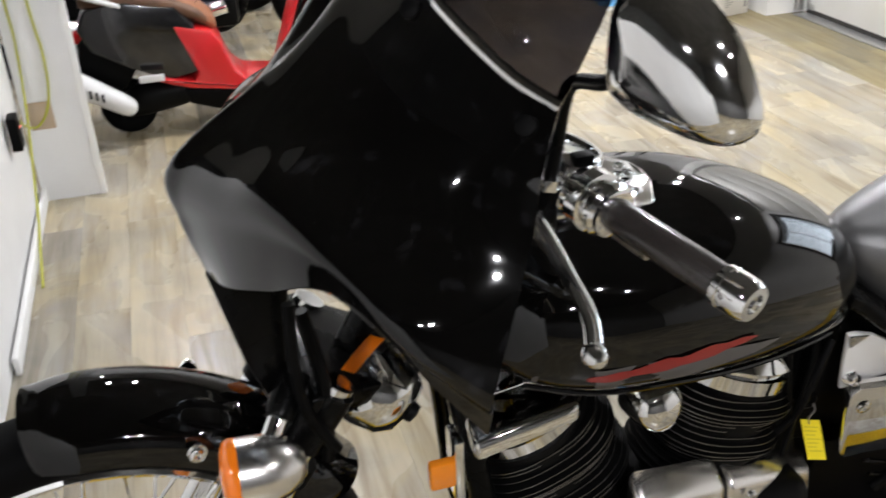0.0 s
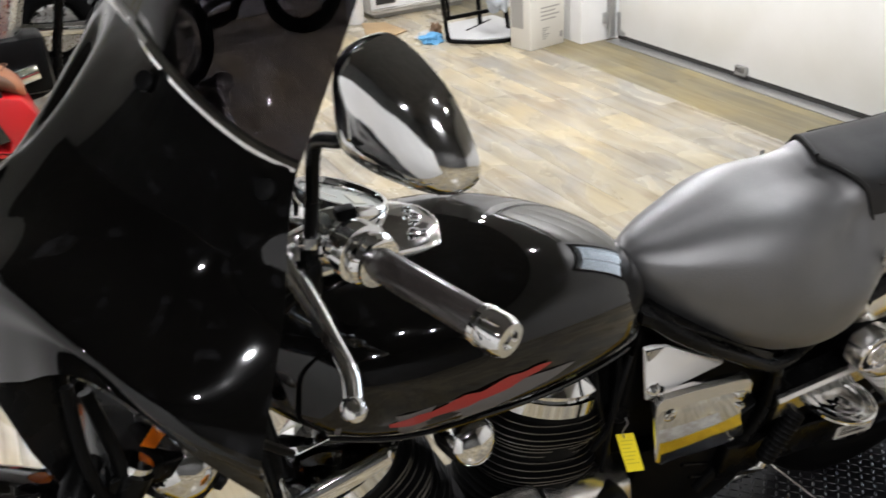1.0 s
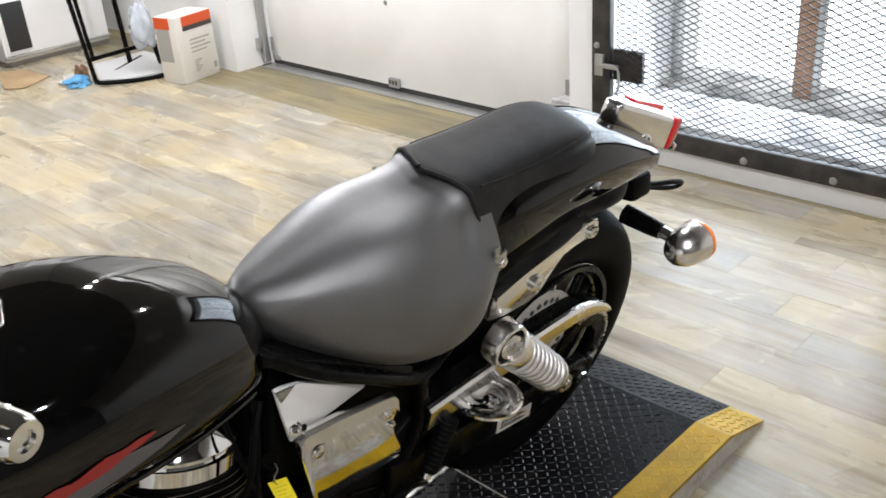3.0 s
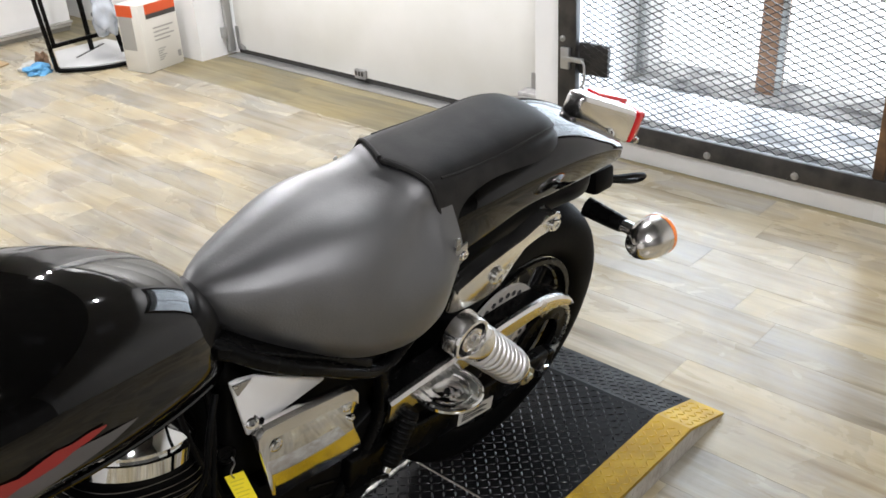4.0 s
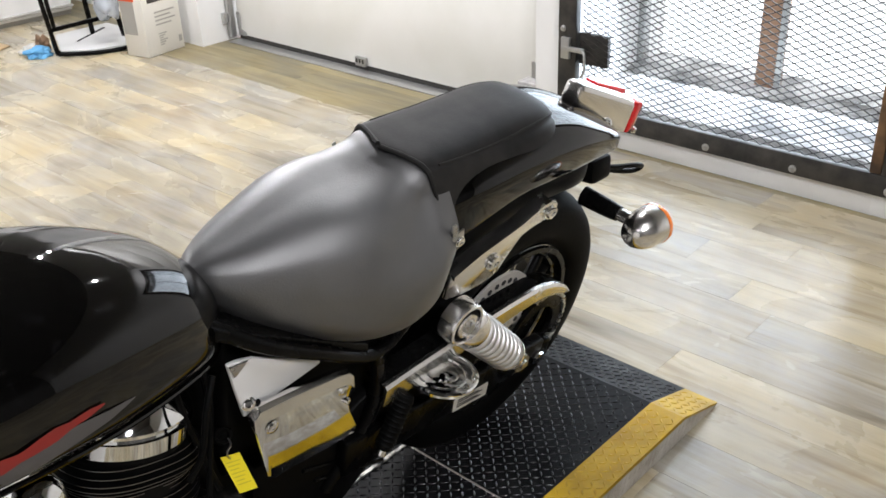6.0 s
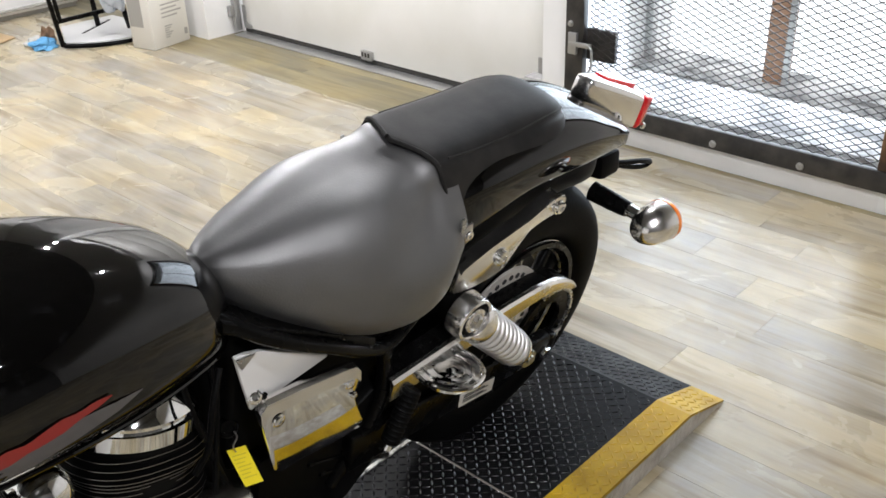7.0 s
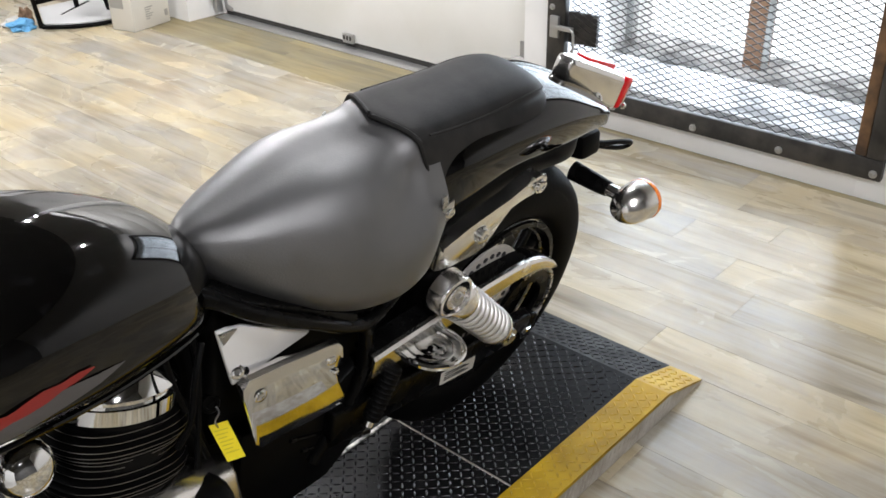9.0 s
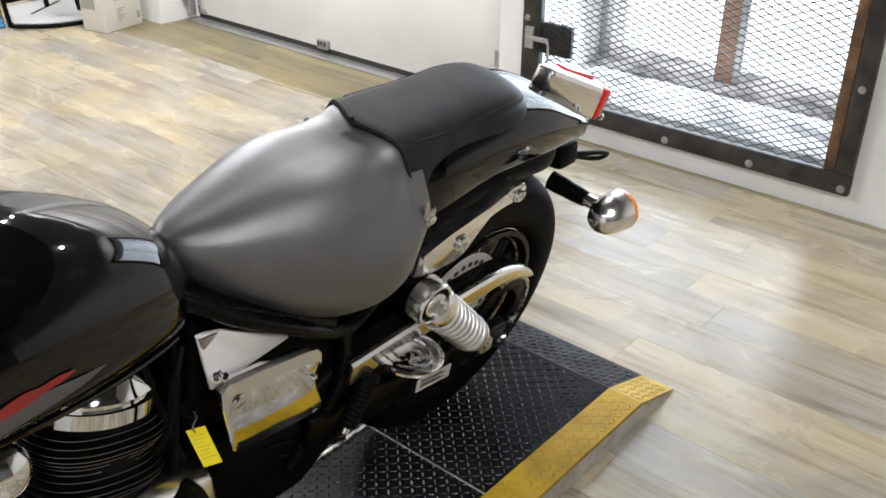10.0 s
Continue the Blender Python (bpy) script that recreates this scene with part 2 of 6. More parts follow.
def plank_material(name, tones, offset_rough):
    """Vinyl wood planks: tone by piece, long grain, blotches and scuffs."""
    m = material(name, (0.4, 0.3, 0.2), 0.3)
    info = node(m, "ShaderNodeObjectInfo")
    tc = node(m, "ShaderNodeTexCoord")
    add = node(m, "ShaderNodeVectorMath")
    add.operation = "MULTIPLY_ADD"
    add.inputs[1].default_value = (1, 1, 1)
    link(m, tc.outputs["Object"], add.inputs[0])
    sc = node(m, "ShaderNodeVectorMath")
    sc.operation = "SCALE"
    sc.inputs[0].default_value = (13.0, 37.0, 5.0)
    link(m, info.outputs["Random"], sc.inputs["Scale"])
    link(m, sc.outputs["Vector"], add.inputs[2])

    def tex(scale, stretch, detail, dist=0.0):
        mp = node(m, "ShaderNodeMapping")
        mp.inputs["Scale"].default_value = stretch
        link(m, add.outputs["Vector"], mp.inputs["Vector"])
        n = node(m, "ShaderNodeTexNoise", Scale=scale, Detail=detail, Distortion=dist)
        link(m, mp.outputs["Vector"], n.inputs["Vector"])
        return n

    grain = tex(2.4, (7, 0.6, 1), 5, 0.9)
    blot = tex(3.4, (1.0, 0.55, 1), 6, 1.2)
    fine = tex(17.0, (6, 0.35, 1), 5)
    base = ramp(m, grain.outputs["Fac"], [(0.28, tones[0]), (0.48, tones[1]), (0.70, tones[2])])
    shade = ramp(m, blot.outputs["Fac"], [(0.30, (0.76, 0.76, 0.77)), (0.44, (0.92, 0.92, 0.94)), (0.54, (1.02, 1.01, 0.96)), (0.68, (1.0, 0.96, 0.84))])
    mix = node(m, "ShaderNodeMix")
    mix.data_type, mix.blend_type = "RGBA", "MULTIPLY"
    mix.inputs["Factor"].default_value = 1.0
    link(m, base.outputs["Color"], mix.inputs["A"])
    link(m, shade.outputs["Color"], mix.inputs["B"])
    lines = ramp(m, fine.outputs["Fac"], [(0.34, (0.82, 0.80, 0.78)), (0.52, (1.0, 1.0, 1.0))])
    mix2 = node(m, "ShaderNodeMix")
    mix2.data_type, mix2.blend_type = "RGBA", "MULTIPLY"
    mix2.inputs["Factor"].default_value = 0.6
    link(m, mix.outputs["Result"], mix2.inputs["A"])
    link(m, lines.outputs["Color"], mix2.inputs["B"])
    tone = ramp(m, info.outputs["Random"], [(0.0, (0.84, 0.85, 0.88)), (0.5, (1.0, 0.98, 0.95)), (1.0, (1.06, 1.03, 0.95))])
    mix3 = node(m, "ShaderNodeMix")
    mix3.data_type, mix3.blend_type = "RGBA", "MULTIPLY"
    mix3.inputs["Factor"].default_value = 1.0
    link(m, mix2.outputs["Result"], mix3.inputs["A"])
    link(m, tone.outputs["Color"], mix3.inputs["B"])
    geo = node(m, "ShaderNodeNewGeometry")
    wide = node(m, "ShaderNodeTexNoise", Scale=2.1, Detail=7.0, Roughness=0.62, Distortion=0.6)
    link(m, geo.outputs["Position"], wide.inputs["Vector"])
    stain = ramp(m, wide.outputs["Fac"], [(0.34, (0.80, 0.82, 0.85)), (0.45, (0.95, 0.96, 0.97)), (0.54, (1.03, 1.01, 0.94)), (0.66, (1.02, 0.97, 0.82))])
    mix4 = node(m, "ShaderNodeMix")
    mix4.data_type, mix4.blend_type = "RGBA", "MULTIPLY"
    mix4.inputs["Factor"].default_value = 1.0
    link(m, mix3.outputs["Result"], mix4.inputs["A"])
    link(m, stain.outputs["Color"], mix4.inputs["B"])
    link(m, mix4.outputs["Result"], shader(m).inputs["Base Color"])
    rr = node(m, "ShaderNodeMapRange")
    rr.inputs["To Min"].default_value, rr.inputs["To Max"].default_value = offset_rough, offset_rough + 0.2
    link(m, blot.outputs["Fac"], rr.inputs["Value"])
    link(m, rr.outputs["Result"], shader(m).inputs["Roughness"])
    bp = node(m, "ShaderNodeBump", Strength=0.15, Distance=0.001)
    link(m, fine.outputs["Fac"], bp.inputs["Height"])
    link(m, bp.outputs["Normal"], shader(m).inputs["Normal"])
    return m


PLANK = plank_material("pale_oak_plank", [(0.270, 0.226, 0.158), (0.425, 0.382, 0.298), (0.500, 0.465, 0.385)], 0.17)
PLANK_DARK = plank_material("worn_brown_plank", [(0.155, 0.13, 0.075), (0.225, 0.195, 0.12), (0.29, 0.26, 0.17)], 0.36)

# ---- room ----
WX, DX = 1.90, 2.01          # face of the window wall, face of the overhead door


def wall(name, x0, x1, y0, y1, z0, z1, mat, label):
    return single(name, block(x0, x1, y0, y1, z0, z1), mat, label, "wall", kind="structure", smooth=0)


single("floor", block(-4.8, 2.15, -5.2, 5.8, -0.12, -0.004), WOOD_POST, "brown bedding under the wood-look plank floor", "floor", kind="structure", smooth=0)
single("ceiling", block(-4.8, 2.2, -5.2, 5.8, 3.4, 3.5), CEILING, "dark grey ceiling with small spot lamps", "ceiling", kind="structure", smooth=0)
wall("wall_west", -4.8, -4.6, -5.2, 5.8, -0.12, 3.4, WALL_DARK, "plain dark grey painted wall")
wall("wall_south", -4.6, 2.15, -5.2, -5.0, -0.12, 3.4, WALL_DARK, "plain dark grey painted wall")
wall("wall_north", -4.6, 2.15, 5.6, 5.8, -0.12, 3.4, WALL_WHITE, "plain white painted wall behind the parked machines")
# the wall with the overhead door and the barred window
WIN = (-0.18, 1.02, 0.125, 2.1)
wall("wall_east_1", WX, 2.15, -5.0, WIN[0], -0.12, 3.4, WALL_WHITE, "white painted wall beside the barred window")
wall("wall_east_2", WX, 2.15, WIN[0], WIN[1], -0.12, WIN[2], WALL_WHITE, "low white painted wall under the barred window")
wall("wall_east_3", WX, 2.15, WIN[0], WIN[1], WIN[3], 3.4, WALL_WHITE, "white painted wall over the barred window")
wall("wall_east_4", WX, 2.15, WIN[1], 1.22, -0.12, 3.4, WALL_WHITE, "white painted post between window and overhead door")
wall("wall_east_5", WX, 2.15, 1.22, 3.43, 2.3, 3.4, WALL_WHITE, "white painted wall over the overhead door")
wall("wall_east_6", 1.784, 2.15, 3.47, 3.75, -0.12, 3.4, WALL_WHITE, "white painted pier beside the overhead door")
wall("wall_east_7", 1.96, 2.15, 3.75, 5.6, -0.12, 3.4, WALL_WHITE, "white painted wall")
# the partition with a short pier
wall("wall_partition", -2.12, -1.93, -1.9, 2.38, -0.12, 1.38, WALL_GREY, "pale grey painted half-height partition wall")
wall("wall_pier", -1.92, -1.72, 2.38, 2.50, -0.12, 3.4, WALL_GREY, "pale grey pier at the end of the partition")

# overhead door
DOOR = thing("door_1", (DX, 2.33, 0), "cream-white closed overhead garage door with hinges", "garage door", kind="structure")
for k in range(4):
    part("panel", block(DX, DX + 0.05, 1.225, 3.428, 0.03 + k * 0.56, 0.03 + k * 0.56 + 0.554, 0.004), DOOR_WHITE, DOOR)
part("seal", block(DX + 0.004, DX + 0.046, 1.225, 3.428, 0.0, 0.03), SEAL, DOOR, "black rubber bottom seal")

# ---- lift platform ----
LIFT = thing("lift_platform", (-0.6, 0, 0), "low black diamond-plate platform with yellow edge stripe", "platform")
LX0, LX1, LXT = -1.68, 0.485, 0.65
LY0, LY1, LYS = -0.296, 0.36, -0.208


def deck_strip(y0, y1, drop):
    prof = [(LX0, DECK_Z), (LX1, DECK_Z), (LXT, 0.004)]
    bm = bmesh.new()
    rows = []
    for x, z in prof:
        rows.append([(x, y0, z - drop), (x, y1, z - drop), (x, y1, 0.002), (x, y0, 0.002)] if z > 0.01 else [(x, y0, 0.004), (x, y1, 0.004), (x, y1, 0.002), (x, y0, 0.002)])
    return skin(rows, bm=bm)


part("deck", deck_strip(LYS, LY1 - 0.09, 0), DECK, LIFT, smooth=0)
part("edge_stripe", deck_strip(LY0, LYS, 0), DECK_YELLOW, LIFT, "yellow painted edge stripe", smooth=0)
part("edge_stripe", deck_strip(LY1 - 0.09, LY1, 0), DECK_YELLOW, LIFT, "yellow painted edge stripe", smooth=0)

# raised lozenges of the diamond plate, one sheet a colour
def lugs(x0, x1, y0, y1, mat, slope=False, side=False):
    bm_v, bm_f = [], []
    rnd = random.Random(3)
    pitch = 0.0172
    nx, ny = int((x1 - x0) / pitch), int((y1 - y0) / pitch)
    for i in range(nx):
        for j in range(ny):
            u, v = x0 + (i + 0.5) * pitch, y0 + (j + 0.5) * (y1 - y0) / max(ny, 1)
            a = radians(45 if (i + j) % 2 else -45) + rnd.uniform(-0.04, 0.04)
            c, s = math.cos(a), math.sin(a)
            o = len(bm_v)
            for (p, q, h) in ((-0.0098, 0, 0), (-0.0034, -0.0024, 0), (0.0034, -0.0024, 0), (0.0098, 0, 0), (0.0034, 0.0024, 0), (-0.0034, 0.0024, 0), (-0.0046, 0, 0.0016), (0.0046, 0, 0.0016)):
                uu, vv = u + p * c - q * s, v + p * s + q * c
                if side:
                    bm_v.append((uu, LY0 - h, vv))
                elif slope:
                    k = (uu - LX1) / (LXT - LX1)
                    bm_v.append((uu + h * 0.3, vv, DECK_Z + k * (0.004 - DECK_Z) + h + 0.0002))
                else:
                    bm_v.append((uu, vv, DECK_Z + h + 0.0002))
            bm_f += [(o, o + 1, o + 6), (o + 1, o + 2, o + 7, o + 6), (o + 2, o + 3, o + 7), (o + 3, o + 4, o + 7), (o + 4, o + 5, o + 6, o + 7), (o + 5, o, o + 6)]
    me = bpy.data.meshes.new("tread")
    me.from_pydata(bm_v, [], bm_f)
    me.materials.append(mat)
    me.shade_smooth()
    me.set_sharp_from_angle(angle=radians(30))
    ob = new("tread", me)
    ob.parent = LIFT
    ob.location = -Vector(LIFT.location)
    return tagged(ob, "raised diamond tread", kind="stuff")


DECK_LUG = material("deck_lug_worn", (0.03, 0.03, 0.033), 0.26, 0.2)
vary(DECK_LUG, (0.005, 0.005, 0.006), (0.05, 0.05, 0.054), 14, 8, None, 0.48, 0.78)
lugs(-1.45, LX1 - 0.004, LYS + 0.004, LY1 - 0.095, DECK_LUG)
lugs(LX1 + 0.008, LXT - 0.01, LYS + 0.004, LY1 - 0.095, DECK_LUG, slope=True)
lugs(-0.6, LX1 - 0.004, LY0 + 0.004, LYS - 0.003, DECK_YELLOW)
lugs(LX1 + 0.008, LXT - 0.01, LY0 + 0.004, LYS - 0.003, DECK_YELLOW, slope=True)
SIDE = bmesh.new()
skin([[(LX0, LY0 - 0.003, z), (LX1, LY0 - 0.003, z), (LXT - 0.005, LY0 - 0.003, min(z, 0.0035))] for z in (0.0025, DECK_Z - 0.004)], closed=False, bm=SIDE)
part("side_skirt", SIDE, DECK_STEEL, LIFT, "bare worn steel tread-plate side", smooth=0)
LUG_STEEL = material("lug_bare_steel", (0.62, 0.60, 0.55), 0.32, 0.8)
vv = []
ff = []
for k in range(80):
    for r in range(2):
        u, w = -0.9 + k * 0.0185 + r * 0.009, 0.017 + r * 0.021
        if w > DECK_Z - 0.008 - max(0, (u - LX1) / (LXT - LX1)) * 0.052 or u > LXT:
            continue
        a = radians(62)
        c, s = math.cos(a), math.sin(a)
        o = len(vv)
        for p, q, h in ((-0.011, 0, 0), (0, -0.0025, 0), (0.011, 0, 0), (0, 0.0025, 0), (0, 0, 0.002)):
            vv.append((u + p * c - q * s, LY0 - 0.0032 - h, w + p * s + q * c))
        ff += [(o, o + 1, o + 4), (o + 1, o + 2, o + 4), (o + 2, o + 3, o + 4), (o + 3, o, o + 4)]
me = bpy.data.meshes.new("side_tread")
me.from_pydata(vv, [], ff)
me.materials.append(LUG_STEEL)
ob = new("side_tread", me)
ob.parent = LIFT
ob.location = -Vector(LIFT.location)
tagged(ob, "raised bare metal side tread", kind="stuff")
# Out-of-view ledge, added so that the chrome battery cover mirrors bare metal.
part("reflection_ledge", block(-1.4, 0.02, LY0 - 0.135, LY0 - 0.005, 0.002, DECK_Z - 0.006, .003), DECK_STEEL, LIFT, "unseen bare metal ledge, added for the battery cover to reflect")
part("seam", block(0.006, 0.010, LYS, LY1 - 0.09, DECK_Z + 0.0002, DECK_Z + 0.0012), DECK_STEEL, LIFT, "scuffed plate joint", smooth=0)
SCUFF = material("scuffed_lip", (0.5, 0.48, 0.44), 0.45, 0.5)
vary(SCUFF, (0.02, 0.02, 0.02), (0.6, 0.58, 0.54), 45, 8, None, 0.42, 0.58)
part("scuffed_lip", block(-0.62, 0.004, 0.122, 0.132, DECK_Z, DECK_Z + 0.004, 0.001), SCUFF, LIFT, "scuffed bare metal lip")

# ---- the motorcycle ----
BIKE = thing("motorcycle", (-0.6, BIKE_Y, DECK_Z), "gloss black cruiser motorcycle with chrome parts and wide handlebar fairing", "motorcycle")
Y = BIKE_Y
FAX = Vector((-1.575, Y, 0.406))


def body(rows, n_ring=40, steps=6, low=2.6, high=2.2, taper=0.0):
    """A rounded body along x. Rows: x, half width, bottom, widest height, top."""
    a = cr([Vector((r[0], r[1], r[2])) for r in rows], steps)
    b = cr([Vector((r[3], r[4], 0)) for r in rows], steps)
    out = []
    for v, w in zip(a, b):
        x, hw, zb, zw, zt = v.x, max(v.y, 0.002), v.z, w.x, w.y
        ring = []
        for k in range(n_ring):
            an = 2 * math.pi * k / n_ring
            c, s = math.cos(an), math.sin(an)
            e = high if s >= 0 else low
            cy = math.copysign(abs(c) ** (2 / e), c)
            sz = math.copysign(abs(s) ** (2 / e), s)
            ring.append((x, Y + hw * cy * (1 - taper * max(0.0, sz)), zw + (zt - zw) * sz if s >= 0 else zw + (zw - zb) * sz))
        out.append(ring)
    return skin(out)


def at(x, y, z):
    """A place on the motorcycle, y counted from its middle plane."""
    return Vector((x, Y + y, z))


def mirrored(points):
    return [(p[0], -p[1], p[2]) for p in points]


def bolt(p, axis, r, h, parent, mat=None, name="bolt"):
    a = Vector(axis)
    bm = lathe([(0, r * 1.25), (h * 0.3, r * 1.25), (h * 0.35, r), (h * 0.85, r), (h, r * 0.75), (h, r * 0.45), (h * 0.7, r * 0.4), (h * 0.7, 0.0)], p, a, 16)
    return part(name, bm, mat or CHROME, parent)


# tank
TANK_ROWS = [(-1.15, .03, .83, .86, .90), (-1.12, .10, .80, .85, .92), (-1.06, .170, .77, .835, .942), (-.98, .197, .755, .825, .952), (-.88, .198, .745, .82, .950), (-.78, .186, .735, .815, .942), (-.69, .162, .727, .805, .917), (-.61, .130, .722, .79, .880), (-.572, .098, .722, .777, .848), (-.553, .07, .728, .768, .82), (-.547, .03, .74, .765, .79)]
TANK = part("fuel_tank", body(TANK_ROWS, 64, 7, 4.2, 2.3), BLACK_PAINT, BIKE, "gloss black teardrop fuel tank")
part("seam_flange", tube([at(p[0], -p[1] * 0.985, p[2] + 0.006) for p in cr([(r[0], r[1] * 0.86, r[2] - 0.004) for r in TANK_ROWS[2:-1]], 4)], 0.004, 8), BLACK_PAINT, TANK, "rolled lower seam")


def on_tank(x, z):
    """A point of the tank's near flank."""
    rows = TANK_ROWS
    for a, b in zip(rows, rows[1:]):
        if a[0] <= x <= b[0]:
            k = (x - a[0]) / (b[0] - a[0])
            hw, zb, zw, zt = (a[i] + (b[i] - a[i]) * k for i in (1, 2, 3, 4))
            if z >= zw:
                s, e = min(1, (z - zw) / (zt - zw)), 2.3
            else:
                s, e = min(1, (zw - z) / (zw - zb)), 4.2
            return Vector((x, Y - hw * (1 - s ** e) ** (1 / e) - 0.0022, z))
    return Vector((x, Y - 0.1, z))


def decal(outline, name, mat, label, lift=0.0, n=26):
    """A thin emblem laid on the tank's flank between an upper and a lower line."""
    rows = []
    for k in range(n + 1):
        x, lo, hi = outline(k / n)
        rows.append([on_tank(x, lo + (hi - lo) * j / 4) + Vector((0, -lift, 0)) for j in range(5)])
    bm = skin(rows, closed=False)
    return part(name, bm, mat, TANK, label)


def blade(u):
    x = -1.068 + 0.325 * u
    mid = 0.796 - 0.009 * u
    h = 0.0175 * math.sin(math.pi * u ** 0.75) ** 0.75 if 0 < u < 1 else 0.0005
    return x, mid - h, mid + h


def flame(u):
    x = -1.012 + 0.228 * u
    mid = 0.797 + 0.010 * u
    w = [0.001, 0.005, 0.0075, 0.005, 0.0075, 0.0105, 0.006, 0.0085, 0.0095, 0.005, 0.0055, 0.001]
    k = min(len(w) - 2, int(u * (len(w) - 1)))
    f = u * (len(w) - 1) - k
    h = w[k] + (w[k + 1] - w[k]) * f
    return x, mid - h * 0.75, mid + h


decal(blade, "emblem", BADGE_SILVER, "worn silver blade-shaped emblem")
decal(flame, "emblem_script", BADGE_RED, "red script shape on the emblem", 0.0012)

# instrument console on the tank
CONS = part("instrument_console", plate([at(-1.10, -.060, .942), at(-1.02, -.090, .946), at(-.93, -.090, .942), at(-.868, -.074, .930), at(-.850, -.03, .937), at(-.848, 0, .938), at(-.850, .03, .937), at(-.868, .074, .930), at(-.93, .090, .942), at(-1.02, .090, .946), at(-1.10, .060, .942)], 0.016, (0.10, 0, 1), 0.004), CHROME, BIKE, "chrome console plate on the tank")
dial_c, dial_n = at(-.967, 0, .994), Vector((0.36, 0, 1)).normalized()
part("bezel", lathe([(-0.060, 0.044), (-0.03, 0.056), (0.0, 0.061), (0.012, 0.060), (0.016, 0.057), (0.016, 0.053), (0.008, 0.0505), (0.001, 0.0505)], dial_c, dial_n, 40), CHROME, CONS, "chrome speedometer bezel")
DIALOB = part("dial", lathe([(0.004, 0.0495), (0.0065, 0.0495), (0.0066, 0.0)], dial_c, dial_n, 36), DIAL, CONS, "grey speedometer face")
du, dv = Vector((dial_n.z, 0, -dial_n.x)), Vector((0, 1, 0))


def on_dial(u, v):
    """A place on the speedometer's face."""
    return dial_c + du * u + dv * v + dial_n * .0072


part("needle", plate([on_dial(-.004, -.001), on_dial(-.006, .002), on_dial(-.030, .026), on_dial(-.031, .024)], .0012, dial_n), PAPER, DIALOB, "white needle")
part("display", plate([on_dial(.012, -.017), on_dial(.030, -.013), on_dial(.030, .013), on_dial(.012, .017)], .0008, dial_n), material("lcd", (0.42, 0.43, 0.34), 0.3), DIALOB, "pale display window")
for k in range(13):
    q = math.radians(30 + k * 25)
    c0, s0 = math.cos(q), math.sin(q)
    part("mark", plate([on_dial(c0 * .038 - s0 * .001, s0 * .038 + c0 * .001), on_dial(c0 * .038 + s0 * .001, s0 * .038 - c0 * .001), on_dial(c0 * .046 + s0 * .001, s0 * .046 - c0 * .001), on_dial(c0 * .046 - s0 * .001, s0 * .046 + c0 * .001)], .0006, dial_n), PRINT_BLACK, DIALOB)
for bx, by in ((-.893, -.052), (-.872, -.010), (-.872, .012), (-.893, .050)):
    bolt(at(bx, by, .955), (0.1, 0, 1), 0.0065, 0.006, CONS)
bolt(at(-.880, -.052, .951), (0.1, 0, 1), 0.006, 0.005, CONS)

# seats; the machine rests on its side stand and leans to its left: places along, across and up in its leaning frame
LEAN, LEAN_Y, LEAN_Z = radians(15), 0.1105, 0.0625
LS, LCO = math.sin(LEAN), math.cos(LEAN)
ACROSS, UPWARD = Vector((0, LCO, LS)), Vector((0, -LS, LCO))


def ln(x, across_, up):
    """A place in the leaning frame: along the machine, across it from its middle plane, up from the deck."""
    return Vector((x, LEAN_Y, LEAN_Z)) + ACROSS * across_ + UPWARD * up


def lbody(rows, n_ring=48, steps=6, low=2.6, high=2.2, dish=0.0, slant=0.0):
    """A rounded body in the leaning frame. Rows: x, half width, bottom, widest height, top. dish: how far the middle of the top is pressed in."""
    a = cr([Vector((r[0], r[1], r[2])) for r in rows], steps)
    b = cr([Vector((r[3], r[4], 0)) for r in rows], steps)
    out = []
    for v, w in zip(a, b):
        x, hw, zb, zw, zt = v.x, max(v.y, 0.002), v.z, w.x, w.y
        ring = []
        for k in range(n_ring):
            an = 2 * math.pi * k / n_ring
            c, s = math.cos(an), math.sin(an)
            e = high if s >= 0 else low
            cy = math.copysign(abs(c) ** (2 / e), c)
            sz = math.copysign(abs(s) ** (2 / e), s)
            h = zw + (zt - zw) * sz - dish * max(0, s) ** 2 * (1 - abs(cy)) if s >= 0 else zw + (zw - zb) * sz
            ring.append(ln(x + slant * hw * abs(cy), hw * cy, h))
        out.append(ring)
    return skin(out)


# rider seat: x, crown height, half width of the top, shoulder half width and height, lobe half width and height, bottom
SEAT_ROWS = [(-.572, .800, .008, .013, .796, .017, .785, .768), (-.553, .811, .022, .036, .798, .046, .772, .735), (-.505, .821, .040, .064, .798, .080, .752, .694), (-.44, .834, .058, .091, .796, .113, .731, .658), (-.385, .843, .072, .113, .792, .140, .714, .634), (-.335, .847, .079, .125, .785, .158, .702, .618), (-.290, .850, .072, .115, .791, .164, .698, .611), (-.258, .857, .066, .097, .810, .160, .703, .616), (-.236, .866, .066, .094, .822, .150, .713, .632), (-.20, .868, .066, .094, .824, .132, .74, .67)]


